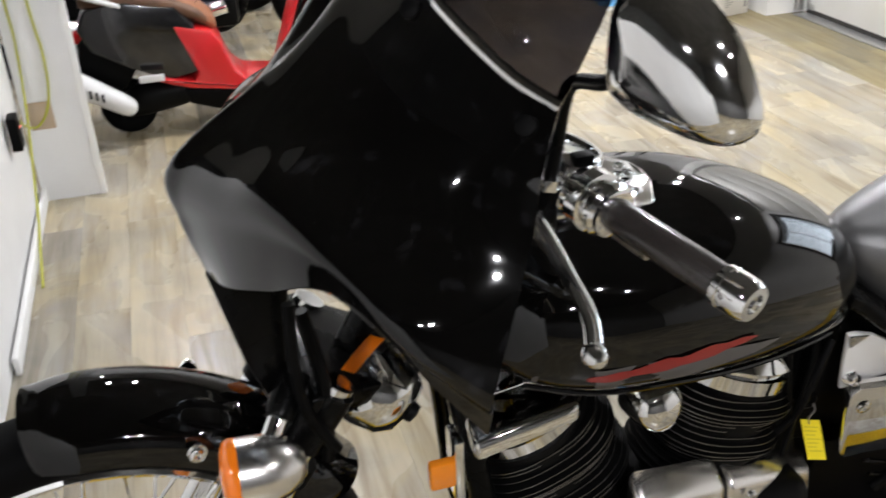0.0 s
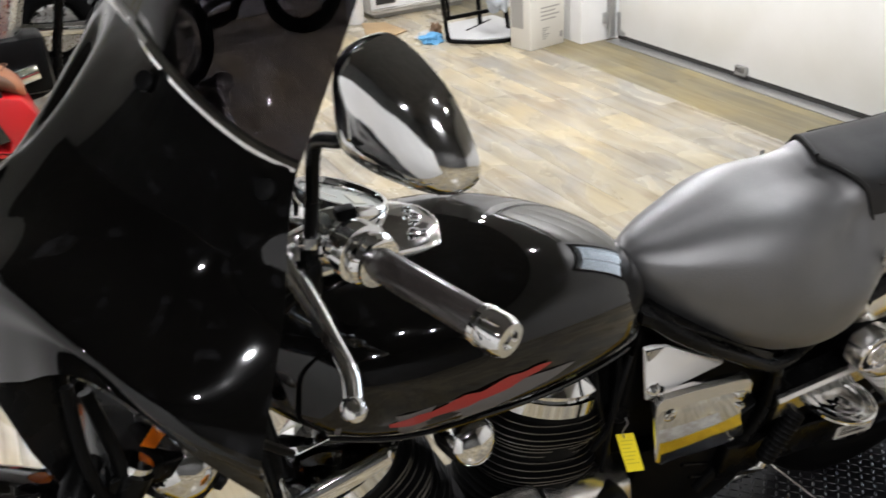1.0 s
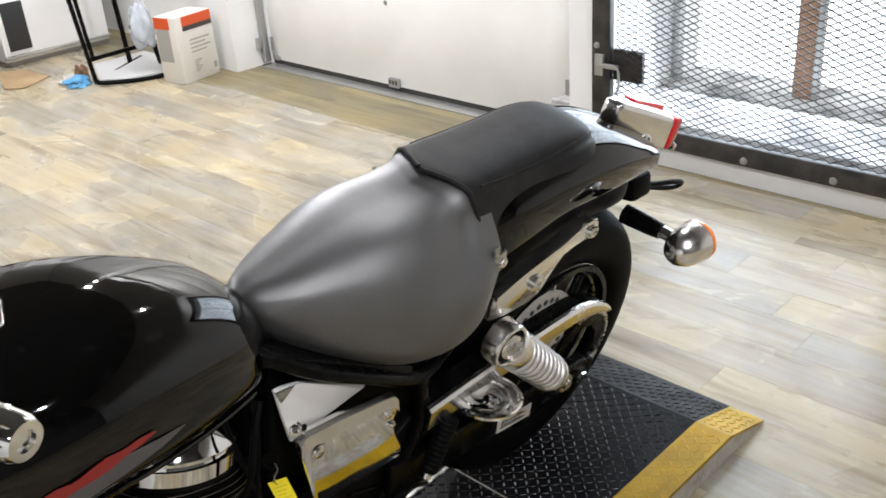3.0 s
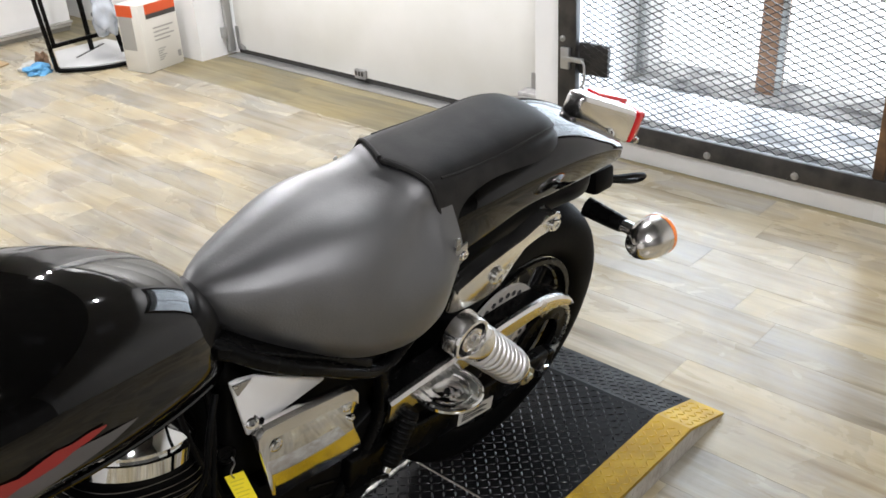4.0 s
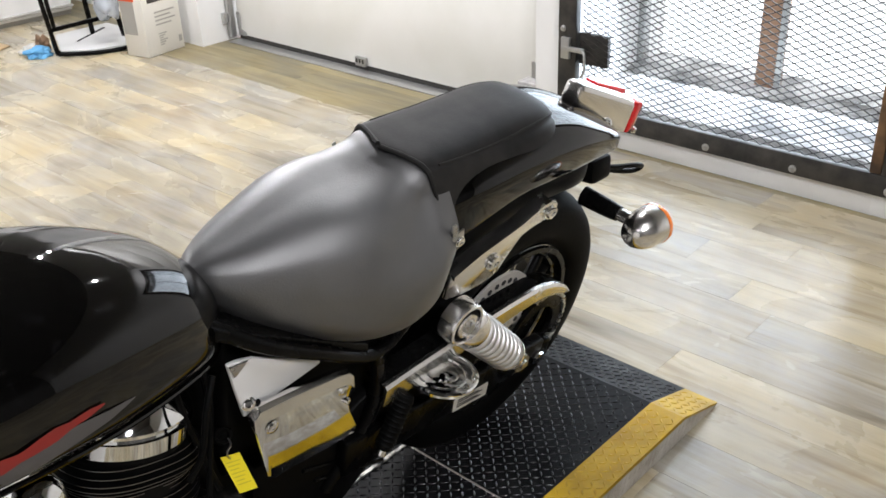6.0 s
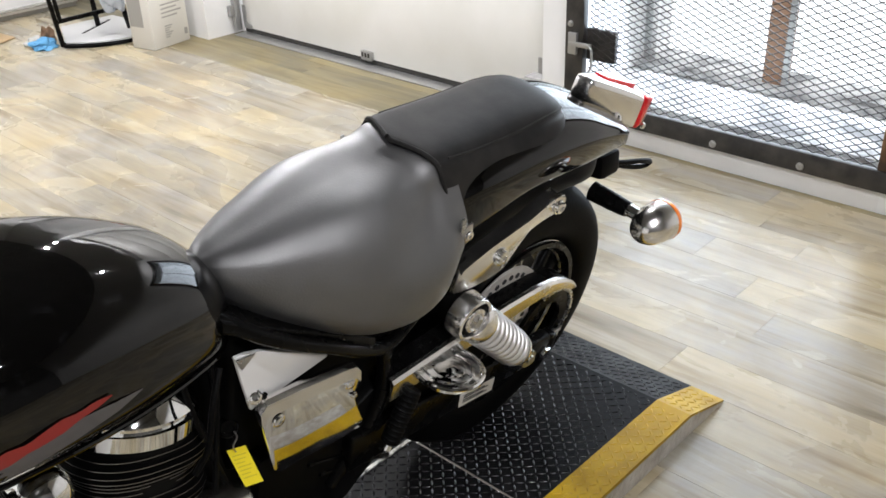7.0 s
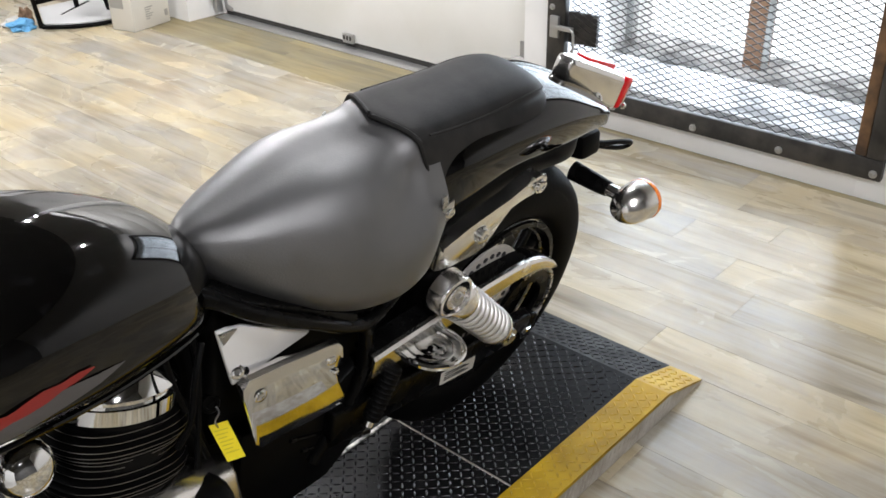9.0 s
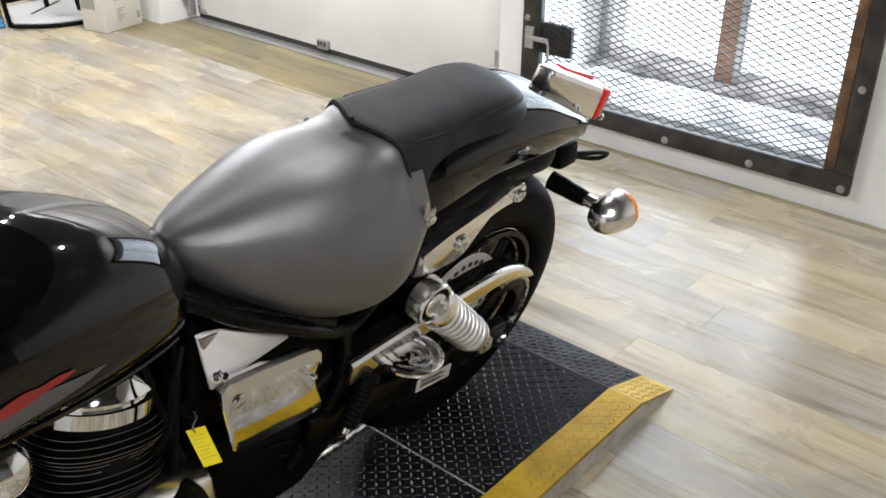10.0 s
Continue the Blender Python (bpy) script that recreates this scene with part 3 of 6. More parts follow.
def seat_ring(x, top, wt, us, hs, w, h, hb):
    """One cross-section of the rider seat: a slightly dished top, sloping shoulders, drooping lobes tucked in below."""
    dish = max(0, min(1, (x + .40) * 14)) * .03 * wt
    half = [(0, top - dish), (wt * .55, top - dish * .6), (wt, top - (top - hs) * .17), (wt + (us - wt) * .55, top - (top - hs) * .50), (us, hs), (w * .965, h + (hs - h) * .36), (w, h - .012), (w * .95, h - (h - hb) * .55), (w * .78, hb + .006), (w * .4, hb), (0, hb)]
    pts = cr([(u, v, 0) for u, v in half], 4)
    slant = max(0, min(.35, (x + .36) * 3))
    return [ln(x + slant * min(p.x, .095), -p.x, p.y) for p in pts] + [ln(x + slant * min(p.x, .095), p.x, p.y) for p in reversed(pts[1:-1])]


srow = [cr([Vector(((*r, 0)[i:i + 3])) for r in SEAT_ROWS], 7) for i in (0, 3, 6)]
part("rider_seat", skin([seat_ring(*u, *v, w.x, w.y) for u, v, w in zip(*srow)]), LEATHER, BIKE, "smooth black vinyl rider seat", smooth=60)
# pillion pad: x, crown height, crease half width and height, skirt half width and height
PIL_ROWS = [(-.232, .866, .067, .857, .111, .733), (-.225, .874, .073, .862, .113, .738), (-.17, .875, .077, .858, .113, .742), (-.10, .874, .078, .854, .112, .765), (-.03, .873, .078, .853, .110, .800), (.04, .873, .076, .855, .105, .820), (.10, .868, .069, .851, .093, .824), (.14, .852, .053, .839, .071, .813), (.16, .832, .030, .825, .041, .806), (.166, .818, .012, .814, .017, .806)]


def pad_ring(r, k):
    """One cross-section of the pillion pad: crowned top, rolled edge with a soft crease, hanging skirt."""
    x, top, wc, hc, ws, hs = r
    half = [(0, top), (wc * .45, top - (top - hc) * .10), (wc * .78, top - (top - hc) * .38), (wc * .93, top - (top - hc) * .70), (wc * 1.0, hc), (wc + (ws - wc) * .18, hc - .006), (wc + (ws - wc) * .52, hc - (hc - hs) * .30), (wc + (ws - wc) * .85, hc - (hc - hs) * .66), (ws, hs), (ws - .010, hs - .006)]
    pts = [p for p in cr([(u, v, 0) for u, v in half], 3)]
    slant = .45 * (1 - k) ** 2
    ring = [ln(x + slant * abs(p.x), -p.x, p.y) for p in pts] + [ln(x + slant * abs(p.x), p.x, p.y) for p in reversed(pts[1:])]
    return ring


prow = [Vector(r[:3]) for r in PIL_ROWS], [Vector(r[3:]) for r in PIL_ROWS]
pa, pb = cr(prow[0], 6), cr(prow[1], 6)
PIL_RINGS = [pad_ring((*u, *v), i / (len(pa) - 1)) for i, (u, v) in enumerate(zip(pa, pb))]
PIL = part("pillion_seat", skin(PIL_RINGS), LEATHER_MATT, BIKE, "matt black pillion pad", smooth=55)
front_ring = PIL_RINGS[4]
part("front_piping", tube(front_ring, .0042, 8), LEATHER_MATT, PIL, "welted front seam")
for s in (-1, 1):
    part("edge_crease", tube([ring[12 if s < 0 else len(ring) - 12] + UPWARD * .0005 for ring in PIL_RINGS[9:-8]], .0022, 6), LEATHER_MATT, PIL, "welted edge seam")
for s in (-1, 1):
    STRAP = part("strap_bracket", plate([ln(-.196, s * .135, .790), ln(-.189, s * .136, .792), ln(-.183, s * .136, .770), ln(-.168, s * .136, .775), ln(-.160, s * .134, .740), ln(-.172, s * .133, .733), ln(-.188, s * .134, .748)], 0.004 * s, ACROSS, 0.001), SATIN_METAL, BIKE, "small metal seat bracket")
    bolt(ln(-.173, s * .138, .752), ACROSS * s, 0.008, 0.006, STRAP)

part("seat_tab", plate([at(-.564, -.038, .813), at(-.555, -.034, .818), at(-.540, -.041, .799), at(-.547, -.046, .794)], .007, (.4, -.5, .7), .003), SATIN_METAL, BIKE, "small satin metal tab at the seat's nose")

# rear fender and lamp
FEN_ROWS = [(-.20, .09, .70, .75, .80), (-.13, .116, .712, .77, .84), (0, .121, .742, .785, .848), (.10, .119, .737, .78, .845), (.20, .111, .722, .768, .826), (.29, .098, .706, .748, .790), (.36, .084, .690, .725, .752), (.405, .066, .672, .700, .716), (.425, .035, .668, .684, .694)]
part("rear_fender", lbody(FEN_ROWS, 56, 6, 6, 2.7), BLACK_PAINT, BIKE, "gloss black rear fender")
part("inner_fender", lbody([(-.13, .085, .62, .66, .72), (.02, .088, .655, .69, .73), (.16, .088, .655, .69, .725), (.27, .082, .64, .675, .712), (.33, .05, .64, .66, .69)], 24, 4, 4, 4), BLACK_PLASTIC, BIKE, "black plastic inner fender")


def frustum(a, b, bevel=0.004):
    """A solid between two four-cornered ends, edges rounded."""
    bm = skin([a, b])
    bmesh.ops.bevel(bm, geom=list(bm.edges), offset=bevel, segments=3, affect="EDGES", profile=0.5)
    return bm


def section(x, hw, h0, h1, rake=0.0):
    """A four-cornered cross-section of the tail lamp, raked along the machine."""
    return [ln(x - rake, -hw, h0), ln(x - rake, hw, h0), ln(x, hw, h1), ln(x, -hw, h1)]


TAIL = part("tail_lamp", frustum(section(.288, .020, .790, .836, .012), section(.455, .058, .692, .768, .012), 0.012), BRIGHT_METAL, BIKE, "chrome wedge tail lamp housing")
part("lens", frustum(section(.456, .0585, .694, .764, .012), section(.490, .055, .700, .756, .012), 0.007), RED_LENS, TAIL, "red tail lamp lens")
part("lens_top", frustum([ln(.378, .002, .790), ln(.378, .031, .790), ln(.378, .031, .8035), ln(.378, .002, .8035)], [ln(.489, -.006, .745), ln(.489, .052, .745), ln(.489, .052, .7625), ln(.489, -.006, .7625)], 0.003), RED_LENS, TAIL, "red lens strip on the top")
bolt(ln(.372, -.044, .738), UPWARD - ACROSS, 0.010, 0.008, TAIL)
bolt(ln(.465, -.059, .700), -ACROSS, 0.006, 0.006, TAIL)
part("plate_bracket", tube(cr([at(.40, -.03, .665), at(.45, -.035, .635), at(.53, -.045, .615), at(.572, -.040, .598), at(.565, -.03, .588), at(.52, -.028, .60), at(.44, -.02, .63)], 5), 0.006, 8), BLACK_PLASTIC, BIKE, "black looped plate bracket")
part("plate_mount", block(.37, .44, Y - .05, Y + .05, .62, .675, .012), BLACK_PLASTIC, BIKE, "black plastic plate mount")


def signal(c, facing, stem_to, name):
    """A bullet turn signal: chrome shell, amber lens, black stem."""
    f = Vector(facing)
    ob = part(name, lathe([(-.052, .004), (-.050, .014), (-.043, .024), (-.028, .033), (-.008, .0385), (.010, .0395), (.022, .0395), (.024, .037), (.024, .0)], c, f, 32), BRIGHT_METAL, BIKE, "chrome bullet turn signal")
    part("lens", lathe([(.0225, .0400), (.030, .0400), (.036, .036), (.040, .026), (.042, .0)], c, f, 32), AMBER, ob, "orange signal lens")
    side = (Vector(stem_to) - Vector(c)).normalized()
    part("collar", tube([Vector(c) + side * .034, Vector(c) + side * .06], .0125, 16), CHROME, ob, "chrome collar")
    part("stem", tube(cr([Vector(c) + side * .058, Vector(c) * .4 + Vector(stem_to) * .6, Vector(stem_to)], 4), .0155, 14, r2=.02), BLACK_PART, ob, "black plastic stem")
    return ob


for s in (-1, 1):
    signal(at(.272, s * .235, .622), (1, s * .10, .02), at(.262, s * .10, .655), "rear_turn_signal")

# fender struts
for s in (-1, 1):
    y = s * .110
    top = [(-.142, .650), (-.077, .668), (.025, .684), (.083, .703), (.108, .703)]
    low = [(.130, .694), (.139, .682), (.134, .668), (.123, .660), (.075, .658), (.042, .652), (.012, .622), (-.013, .592), (-.05, .586), (-.107, .590), (-.150, .602)]
    st = part("fender_strut", plate([ln(x, y, h) for x, h in top + low], .008 * s, ACROSS, 0.0025), BRIGHT_METAL, BIKE, "chrome fender strut")
    part("flange", skin([[ln(x, y - s * .014, h + .003), ln(x, y + s * .013, h + .001), ln(x, y + s * .013, h - .007), ln(x, y - s * .014, h - .005)] for x, h in top]), BRIGHT_METAL, st)
    bolt(ln(.115, y + s * .009, .675), ACROSS * s, .012, .008, st)
    bolt(ln(-.034, y + s * .009, .630), ACROSS * s, .014, .009, st)

# rear wheel
def tyre(axle, radius, width, crown=0.86):
    w = width / 2
    prof = []
    for k in range(22):
        a = 2 * math.pi * k / 22
        c, s = math.cos(a), math.sin(a)
        prof.append((w * math.copysign(abs(s) ** 0.8, s), radius - w * crown + w * crown * math.copysign(abs(c) ** 0.75, c)))
    return lathe(prof, axle, (0, 1, 0), 72, closed=True)


RAX = ln(.150, 0, .318)


def beside(r, ang, off):
    """A place on the rear wheel: radius, angle, offset across."""
    return RAX + Vector((math.cos(ang) * r, 0, 0)) + UPWARD * (math.sin(ang) * r) + ACROSS * off


def lean_tyre(radius, width, crown):
    w = width / 2
    prof = []
    for k in range(24):
        a = 2 * math.pi * k / 24
        c, s = math.cos(a), math.sin(a)
        prof.append((w * math.copysign(abs(s) ** 0.8, s), radius - w * crown + w * crown * math.copysign(abs(c) ** 0.75, c)))
    return lathe(prof, RAX, ACROSS, 80, closed=True)


RW = part("rear_wheel", lean_tyre(.318, .150, .82), RUBBER, BIKE, "black rear tyre on a cast wheel")
part("rim", lathe([(-.062, .205), (-.068, .203), (-.068, .192), (-.058, .186), (-.03, .172), (.03, .172), (.058, .186), (.068, .192), (.068, .203), (.062, .205), (.03, .186), (-.03, .186)], RAX, ACROSS, 64, closed=True), BLACK_PART, RW, "black cast rim")
for s in (-1, 1):
    part("rim_lip", torus(RAX + ACROSS * (s * .054), ACROSS, .2005, .0060, 64, 8), CHROME, RW, "bright rim lip")
    part("rim_band", torus(RAX + ACROSS * (s * .048), ACROSS, .184, .0045, 64, 8), SATIN_METAL, RW, "machined rim band")
part("hub", lathe([(-.085, .02), (-.08, .05), (-.03, .062), (.03, .062), (.07, .055), (.075, .03), (.075, .0)], RAX, ACROSS, 32), SATIN_METAL, RW, "satin wheel hub")
for k in range(5):
    a = 2 * math.pi * k / 5 + .62
    bm = bmesh.new()
    for off in (-.17, .17):
        tube([beside(.05, a + off * .6, -.035), beside(.12, a + off * .8, -.040), beside(.182, a + off, -.030)], .0125, 10, bm=bm)
    part("spoke", bm, BLACK_PART, RW, "black cast twin spoke")
DC = ln(.068, -.080, .402)
SPR = part("drive_disc", lathe([(-.003, .116), (.003, .116), (.003, .080), (-.003, .080)], DC, ACROSS, 72, closed=True), CAST_ALLOY, RW, "drilled metal ring beside the wheel")
for k in range(30):
    a = 2 * math.pi * k / 30
    part("drilling", lathe([(-.0006, .0), (-.0006, .0062), (.0006, .0062)], DC - ACROSS * .0038 + Vector((math.cos(a) * .098, 0, 0)) + UPWARD * (math.sin(a) * .098), ACROSS, 10), PRINT_BLACK, SPR)
part("carrier", lathe([(.004, .081), (.002, .062), (-.010, .042), (-.012, .0)], DC, ACROSS, 36), BLACK_PART, SPR)
for k in range(5):
    a = 2 * math.pi * k / 5 + .3
    bolt(DC - ACROSS * .004 + Vector((math.cos(a) * .055, 0, 0)) + UPWARD * (math.sin(a) * .055), -ACROSS, .008, .009, SPR)
part("rear_sprocket", lathe([(-.004, .088), (.004, .088), (.004, .058), (-.004, .058)], ln(.235, -.090, .295), ACROSS, 44, closed=True), BLACK_PART, RW, "dark rear sprocket")
ch = bmesh.new()
for k in range(26):
    a = radians(-95 + k * 8.0)
    p = ln(.235 + math.cos(a) * .094, -.090, .295 + math.sin(a) * .094)
    lathe([(-.008, .0055), (.008, .0055)], p, ACROSS, 8, bm=ch)
part("chain_run", ch, SATIN_METAL, RW, "drive chain round the sprocket")

# swing arm, guard, shocks
for s in (-1, 1):
    a0, a1 = s * .085, s * .115
    sw = part("swing_arm", frustum([ln(-.34, a0, .280), ln(-.34, a1, .280), ln(-.34, a1, .372), ln(-.34, a0, .372)], [ln(.252, a0, .208), ln(.252, a1, .208), ln(.252, a1, .272), ln(.252, a0, .272)], .006), BLACK_PART, BIKE, "black steel swing arm")
    part("end_cap", frustum([ln(.253, a0 * .99, .210), ln(.253, a1 * .99, .210), ln(.253, a1 * .99, .268), ln(.253, a0 * .99, .268)], [ln(.278, a0, .220), ln(.278, a1, .220), ln(.278, a1, .260), ln(.278, a0, .260)], .005), BLACK_PART, sw)
    part("axle_nut", lathe([(0, .021), (.006, .021), (.007, .014), (.011, .013), (.012, .008), (.012, .0)], ln(.234, s * .115, .234), ACROSS * s, 6), CHROME, sw)
    part("adjuster_bolt", tube([ln(.278, s * .100, .246), ln(.306, s * .100, .250)], .005, 8), SATIN_METAL, sw)
    part("adjuster_nut", tube([ln(.282, s * .100, .2465), ln(.291, s * .100, .248)], .010, 6), SATIN_METAL, sw)
    if s < 0:
        q = [(-.045, .248), (.062, .228), (.060, .266), (-.048, .284)]
        lab = part("label", plate([ln(x, -.1162, h) for x, h in q], .0012, -ACROSS), PAPER, sw, "pale specification label with unreadable print")
        for r in range(4):
            part("print", plate([ln(x, -.1178, h) for x, h in ((-.036, .256 + r * .0065), (.042 - .012 * (r % 2), .241 + r * .0065), (.042 - .012 * (r % 2), .2442 + r * .0065), (-.036, .2592 + r * .0065))], .0004, -ACROSS), PRINT_BLACK, lab)
    top, low = ln(-.149, s * .150, .584), ln(.092, s * .142, .336)
    d = (low - top).normalized()
    sh = part("shock_absorber", tube([top + d * .04, low], .013, 14), SATIN_METAL, BIKE, "chrome rear shock absorber")
    pts = []
    full_run = (low - top).length
    for k in range(8 * 20 + 1):
        a = 2 * math.pi * k / 20
        u = d.orthogonal().normalized()
        w = d.cross(u)
        pts.append(top + d * (.075 + (full_run - .135) * k / (8 * 20)) + (u * math.cos(a) + w * math.sin(a)) * .0325)
    part("spring", tube(pts, .0062, 10), SPRING, sh, "satin coil spring")
    part("damper_body", tube([top + d * .05, top + d * (full_run - .05)], .024, 24), SATIN_METAL, sh)
    part("upper_cover", lathe([(.020, .020), (.022, .036), (.028, .0395), (.060, .0395), (.066, .0385), (.070, .035), (.070, .01)], top, d, 40), BRIGHT_METAL, sh, "bright upper shock cover")
    part("lower_seat", lathe([(full_run - .060, .01), (full_run - .060, .037), (full_run - .052, .037), (full_run - .040, .024), (full_run - .01, .017)], top, d, 28), BRIGHT_METAL, sh)
    eye = top + ACROSS * (s * .012)
    part("top_eye", lathe([(-.024, .034), (-.020, .041), (.006, .041), (.012, .039), (.014, .0355), (.012, .033), (.002, .032), (.002, .0)], eye, ACROSS * s, 48), BRIGHT_METAL, sh, "ringed bright upper mount")
    part("bushing", lathe([(.0024, .0318), (.009, .0305), (.0105, .026), (.0105, .0)], eye, ACROSS * s, 40), RUBBER, sh, "black rubber bushing")
    part("washer", lathe([(.010, .0235), (.0135, .0225), (.0145, .018), (.0125, .0165), (.0125, .0)], eye, ACROSS * s, 40), BRIGHT_METAL, sh, "bright dished washer")
    part("eye_bolt", lathe([(.012, .0125), (.018, .012), (.0205, .009), (.0190, .006), (.0190, .0)], eye, ACROSS * s, 28), SATIN_METAL, sh)
    part("low_eye", lathe([(-.012, .020), (.012, .020), (.012, .011), (.018, .010), (.018, .0)], low + ACROSS * (s * .010), ACROSS * s, 24), SATIN_METAL, sh)
g = [(-.275, .476, .044), (-.20, .479, .044), (-.10, .482, .042), (.02, .484, .038), (.12, .480, .032), (.17, .471, .027), (.215, .454, .022), (.250, .430, .016), (.266, .414, .005)]
gp = cr([(x, z, h) for x, z, h in g], 5)
GUARD = part("chain_guard", skin([[ln(p.x, -.078, p.y + .001), ln(p.x, -.116, p.y + .003), ln(p.x, -.118, p.y - .001), ln(p.x, -.078, p.y - .004)] for p in gp]), BLACK_PART, BIKE, "black chain guard with a chrome outer trim", smooth=25)
part("trim", skin([[ln(p.x, -.1165, p.y + .004), ln(p.x, -.124, p.y + .003), ln(p.x, -.129, p.y - .003), ln(p.x, -.1275, p.y - p.z), ln(p.x, -.1235, p.y - p.z), ln(p.x, -.1235, p.y - .004), ln(p.x, -.1185, p.y - .002)] for p in gp]), BRIGHT_METAL, GUARD, "chrome outer trim", smooth=25)
part("inner_guard", plate([ln(-.24, -.092, .440), ln(-.05, -.092, .446), ln(.10, -.092, .440), ln(.10, -.092, .32), ln(-.24, -.092, .34)], .006, ACROSS, .002), BLACK_PLASTIC, BIKE, "black inner chain guard")
SPC = part("sprocket_cover", lathe([(0, .064), (.006, .064), (.009, .057), (.004, .052), (.009, .043), (.004, .036), (.010, .025), (.009, .017), (.011, .010), (.011, .0)], at(-.150, -.095, .452), (0.10, -.16, 1), 40), CHROME, BIKE, "ringed chrome cover above the swing arm")
part("rim", lathe([(.004, .0635), (.0075, .065), (.0105, .062), (.0105, .059), (.0075, .057)], at(-.150, -.095, .452), (0.10, -.16, 1), 40), CHROME, SPC, "chrome rim")
part("ring", lathe([(.007, .046), (.0105, .045), (.0105, .040), (.006, .038)], at(-.150, -.095, .452), (0.10, -.16, 1), 40), CHROME, SPC, "chrome inner ring")

# frame, side covers
FR = bmesh.new()
for s in (-1, 1):
    tube(cr([ln(-.66, s * .04, .80), ln(-.61, s * .07, .775), ln(-.53, s * .105, .715), ln(-.43, s * .116, .648), ln(-.30, s * .112, .565), ln(-.20, s * .10, .60), ln(-.12, s * .098, .66)], 6), .0115, 14, FR)
    tube(cr([ln(-.285, s * .098, .560), ln(-.272, s * .098, .50), ln(-.268, s * .100, .45), ln(-.280, s * .100, .386), ln(-.312, s * .098, .325), ln(-.36, s * .095, .25)], 6), .0135, 14, FR)
    tube(cr([at(-1.12, s * .03, .78), at(-1.10, s * .07, .62), at(-1.06, s * .11, .36), at(-.95, s * .12, .25), at(-.45, s * .12, .25)], 6), .017, 14, FR)
tube([at(-1.17, 0, .86), at(-.85, 0, .80), at(-.55, 0, .70), at(-.12, 0, .68)], .022, 12, FR)
part("frame", FR, BLACK_PART, BIKE, "black tubular steel frame")
part("seat_rail_cover", frustum([ln(-.60, -.095, .752), ln(-.60, -.04, .752), ln(-.60, -.04, .775), ln(-.60, -.095, .775)], [ln(-.32, -.116, .555), ln(-.32, -.05, .555), ln(-.32, -.05, .60), ln(-.32, -.116, .60)], .005), BLACK_PART, BIKE, "black rail trim under the seat")
part("inner_tray", frustum([ln(-.56, -.060, .40), ln(-.56, .06, .40), ln(-.56, .06, .70), ln(-.56, -.060, .70)], [ln(-.21, -.070, .36), ln(-.21, .07, .36), ln(-.21, .07, .60), ln(-.21, -.070, .60)], .012), BLACK_PLASTIC, BIKE, "black inner battery box")
for s in (-1, 1):
    SC = part("side_cover", plate([ln(-.578, s * .085, .694), ln(-.560, s * .085, .692), ln(-.532, s * .085, .682), ln(-.402, s * .085, .596), ln(-.402, s * .085, .590), ln(-.528, s * .085, .570), ln(-.545, s * .085, .568), ln(-.563, s * .085, .635)], s * .008, ACROSS, .003), COVER_REFLECTED, BIKE, "triangular chrome side cover, its bright floor reflection painted as white")
    part("cover_fold", plate([ln(-.577, s * .094, .693), ln(-.545, s * .094, .688), ln(-.567, s * .094, .668)], s * .003, ACROSS, .001), SATIN_METAL, SC, "bright folded corner")
    BP = part("battery_cover", plate([ln(x, s * (.103 + .11 * (.56 - h)), h) for x, h in ((-.543, .572), (-.534, .580), (-.370, .550), (-.350, .540), (-.346, .515), (-.358, .502), (-.352, .472), (-.336, .432), (-.338, .416), (-.40, .420), (-.471, .431), (-.508, .431), (-.521, .444))], .010, (ACROSS + UPWARD * (.11 * s)) * s, .0025), CHROME, BIKE, "chrome battery side cover")
    part("hood", skin([[ln(x, s * .120, h - .014), ln(x, s * .116, h + .008), ln(x, s * .108, h + .012), ln(x, s * .098, h + .008), ln(x, s * .112, h - .014)] for x, h in ((-.545, .570), (-.534, .584), (-.47, .575), (-.38, .558), (-.358, .551), (-.347, .536))]), BRIGHT_METAL, BP, "chrome upper lip")
    for bx, bz, br in ((-.512, .545, .009), (-.370, .532, .009), (-.362, .503, .005)):
        bolt(ln(bx, s * (.1135 + .11 * (.56 - bz)), bz), ACROSS * s, br, .006, BP)
    for k in range(2):
        bolt(ln(-.540 + k * .012, s * .092, .596 - k * .012), (-.4, s, .3), .009, .012, BP, BLACK_PART if k else CHROME)
LOWC = part("lower_cover", plate([ln(x, -.092, h) for x, h in ((-.52, .43), (-.34, .40), (-.27, .44), (-.10, .30), (-.10, .245), (-.25, .215), (-.31, .16), (-.52, .16))], .05, ACROSS, .006), BLACK_PLASTIC, BIKE, "black lower side cover")
for k in range(2):
    part("rib", tube([ln(-.417 + k * .03, -.0935, .345 - k * .05), ln(-.24 + k * .03, -.0935, .262 - k * .05)], .004, 8), BLACK_PART, LOWC)
PEG_A, PEG_D = ln(-.276, -.142, .340), ln(-.212, -.128, .448) - ln(-.276, -.142, .340)
PEG = part("pillion_peg", lathe([(0, .013), (.004, .0165), (.104, .0165), (.108, .013), (.108, .0)], PEG_A, PEG_D, 18), BLACK_PLASTIC, BIKE, "black ribbed rubber pillion peg folded up")
part("peg_tip", lathe([(-.014, .005), (-.012, .009), (0, .009)], PEG_A, PEG_D, 14), CHROME, PEG)
for k in range(10):
    part("ridge", lathe([(.008 + k * .0095, .0165), (.0105 + k * .0095, .0182), (.013 + k * .0095, .0165)], PEG_A, PEG_D, 16), BLACK_PLASTIC, PEG)

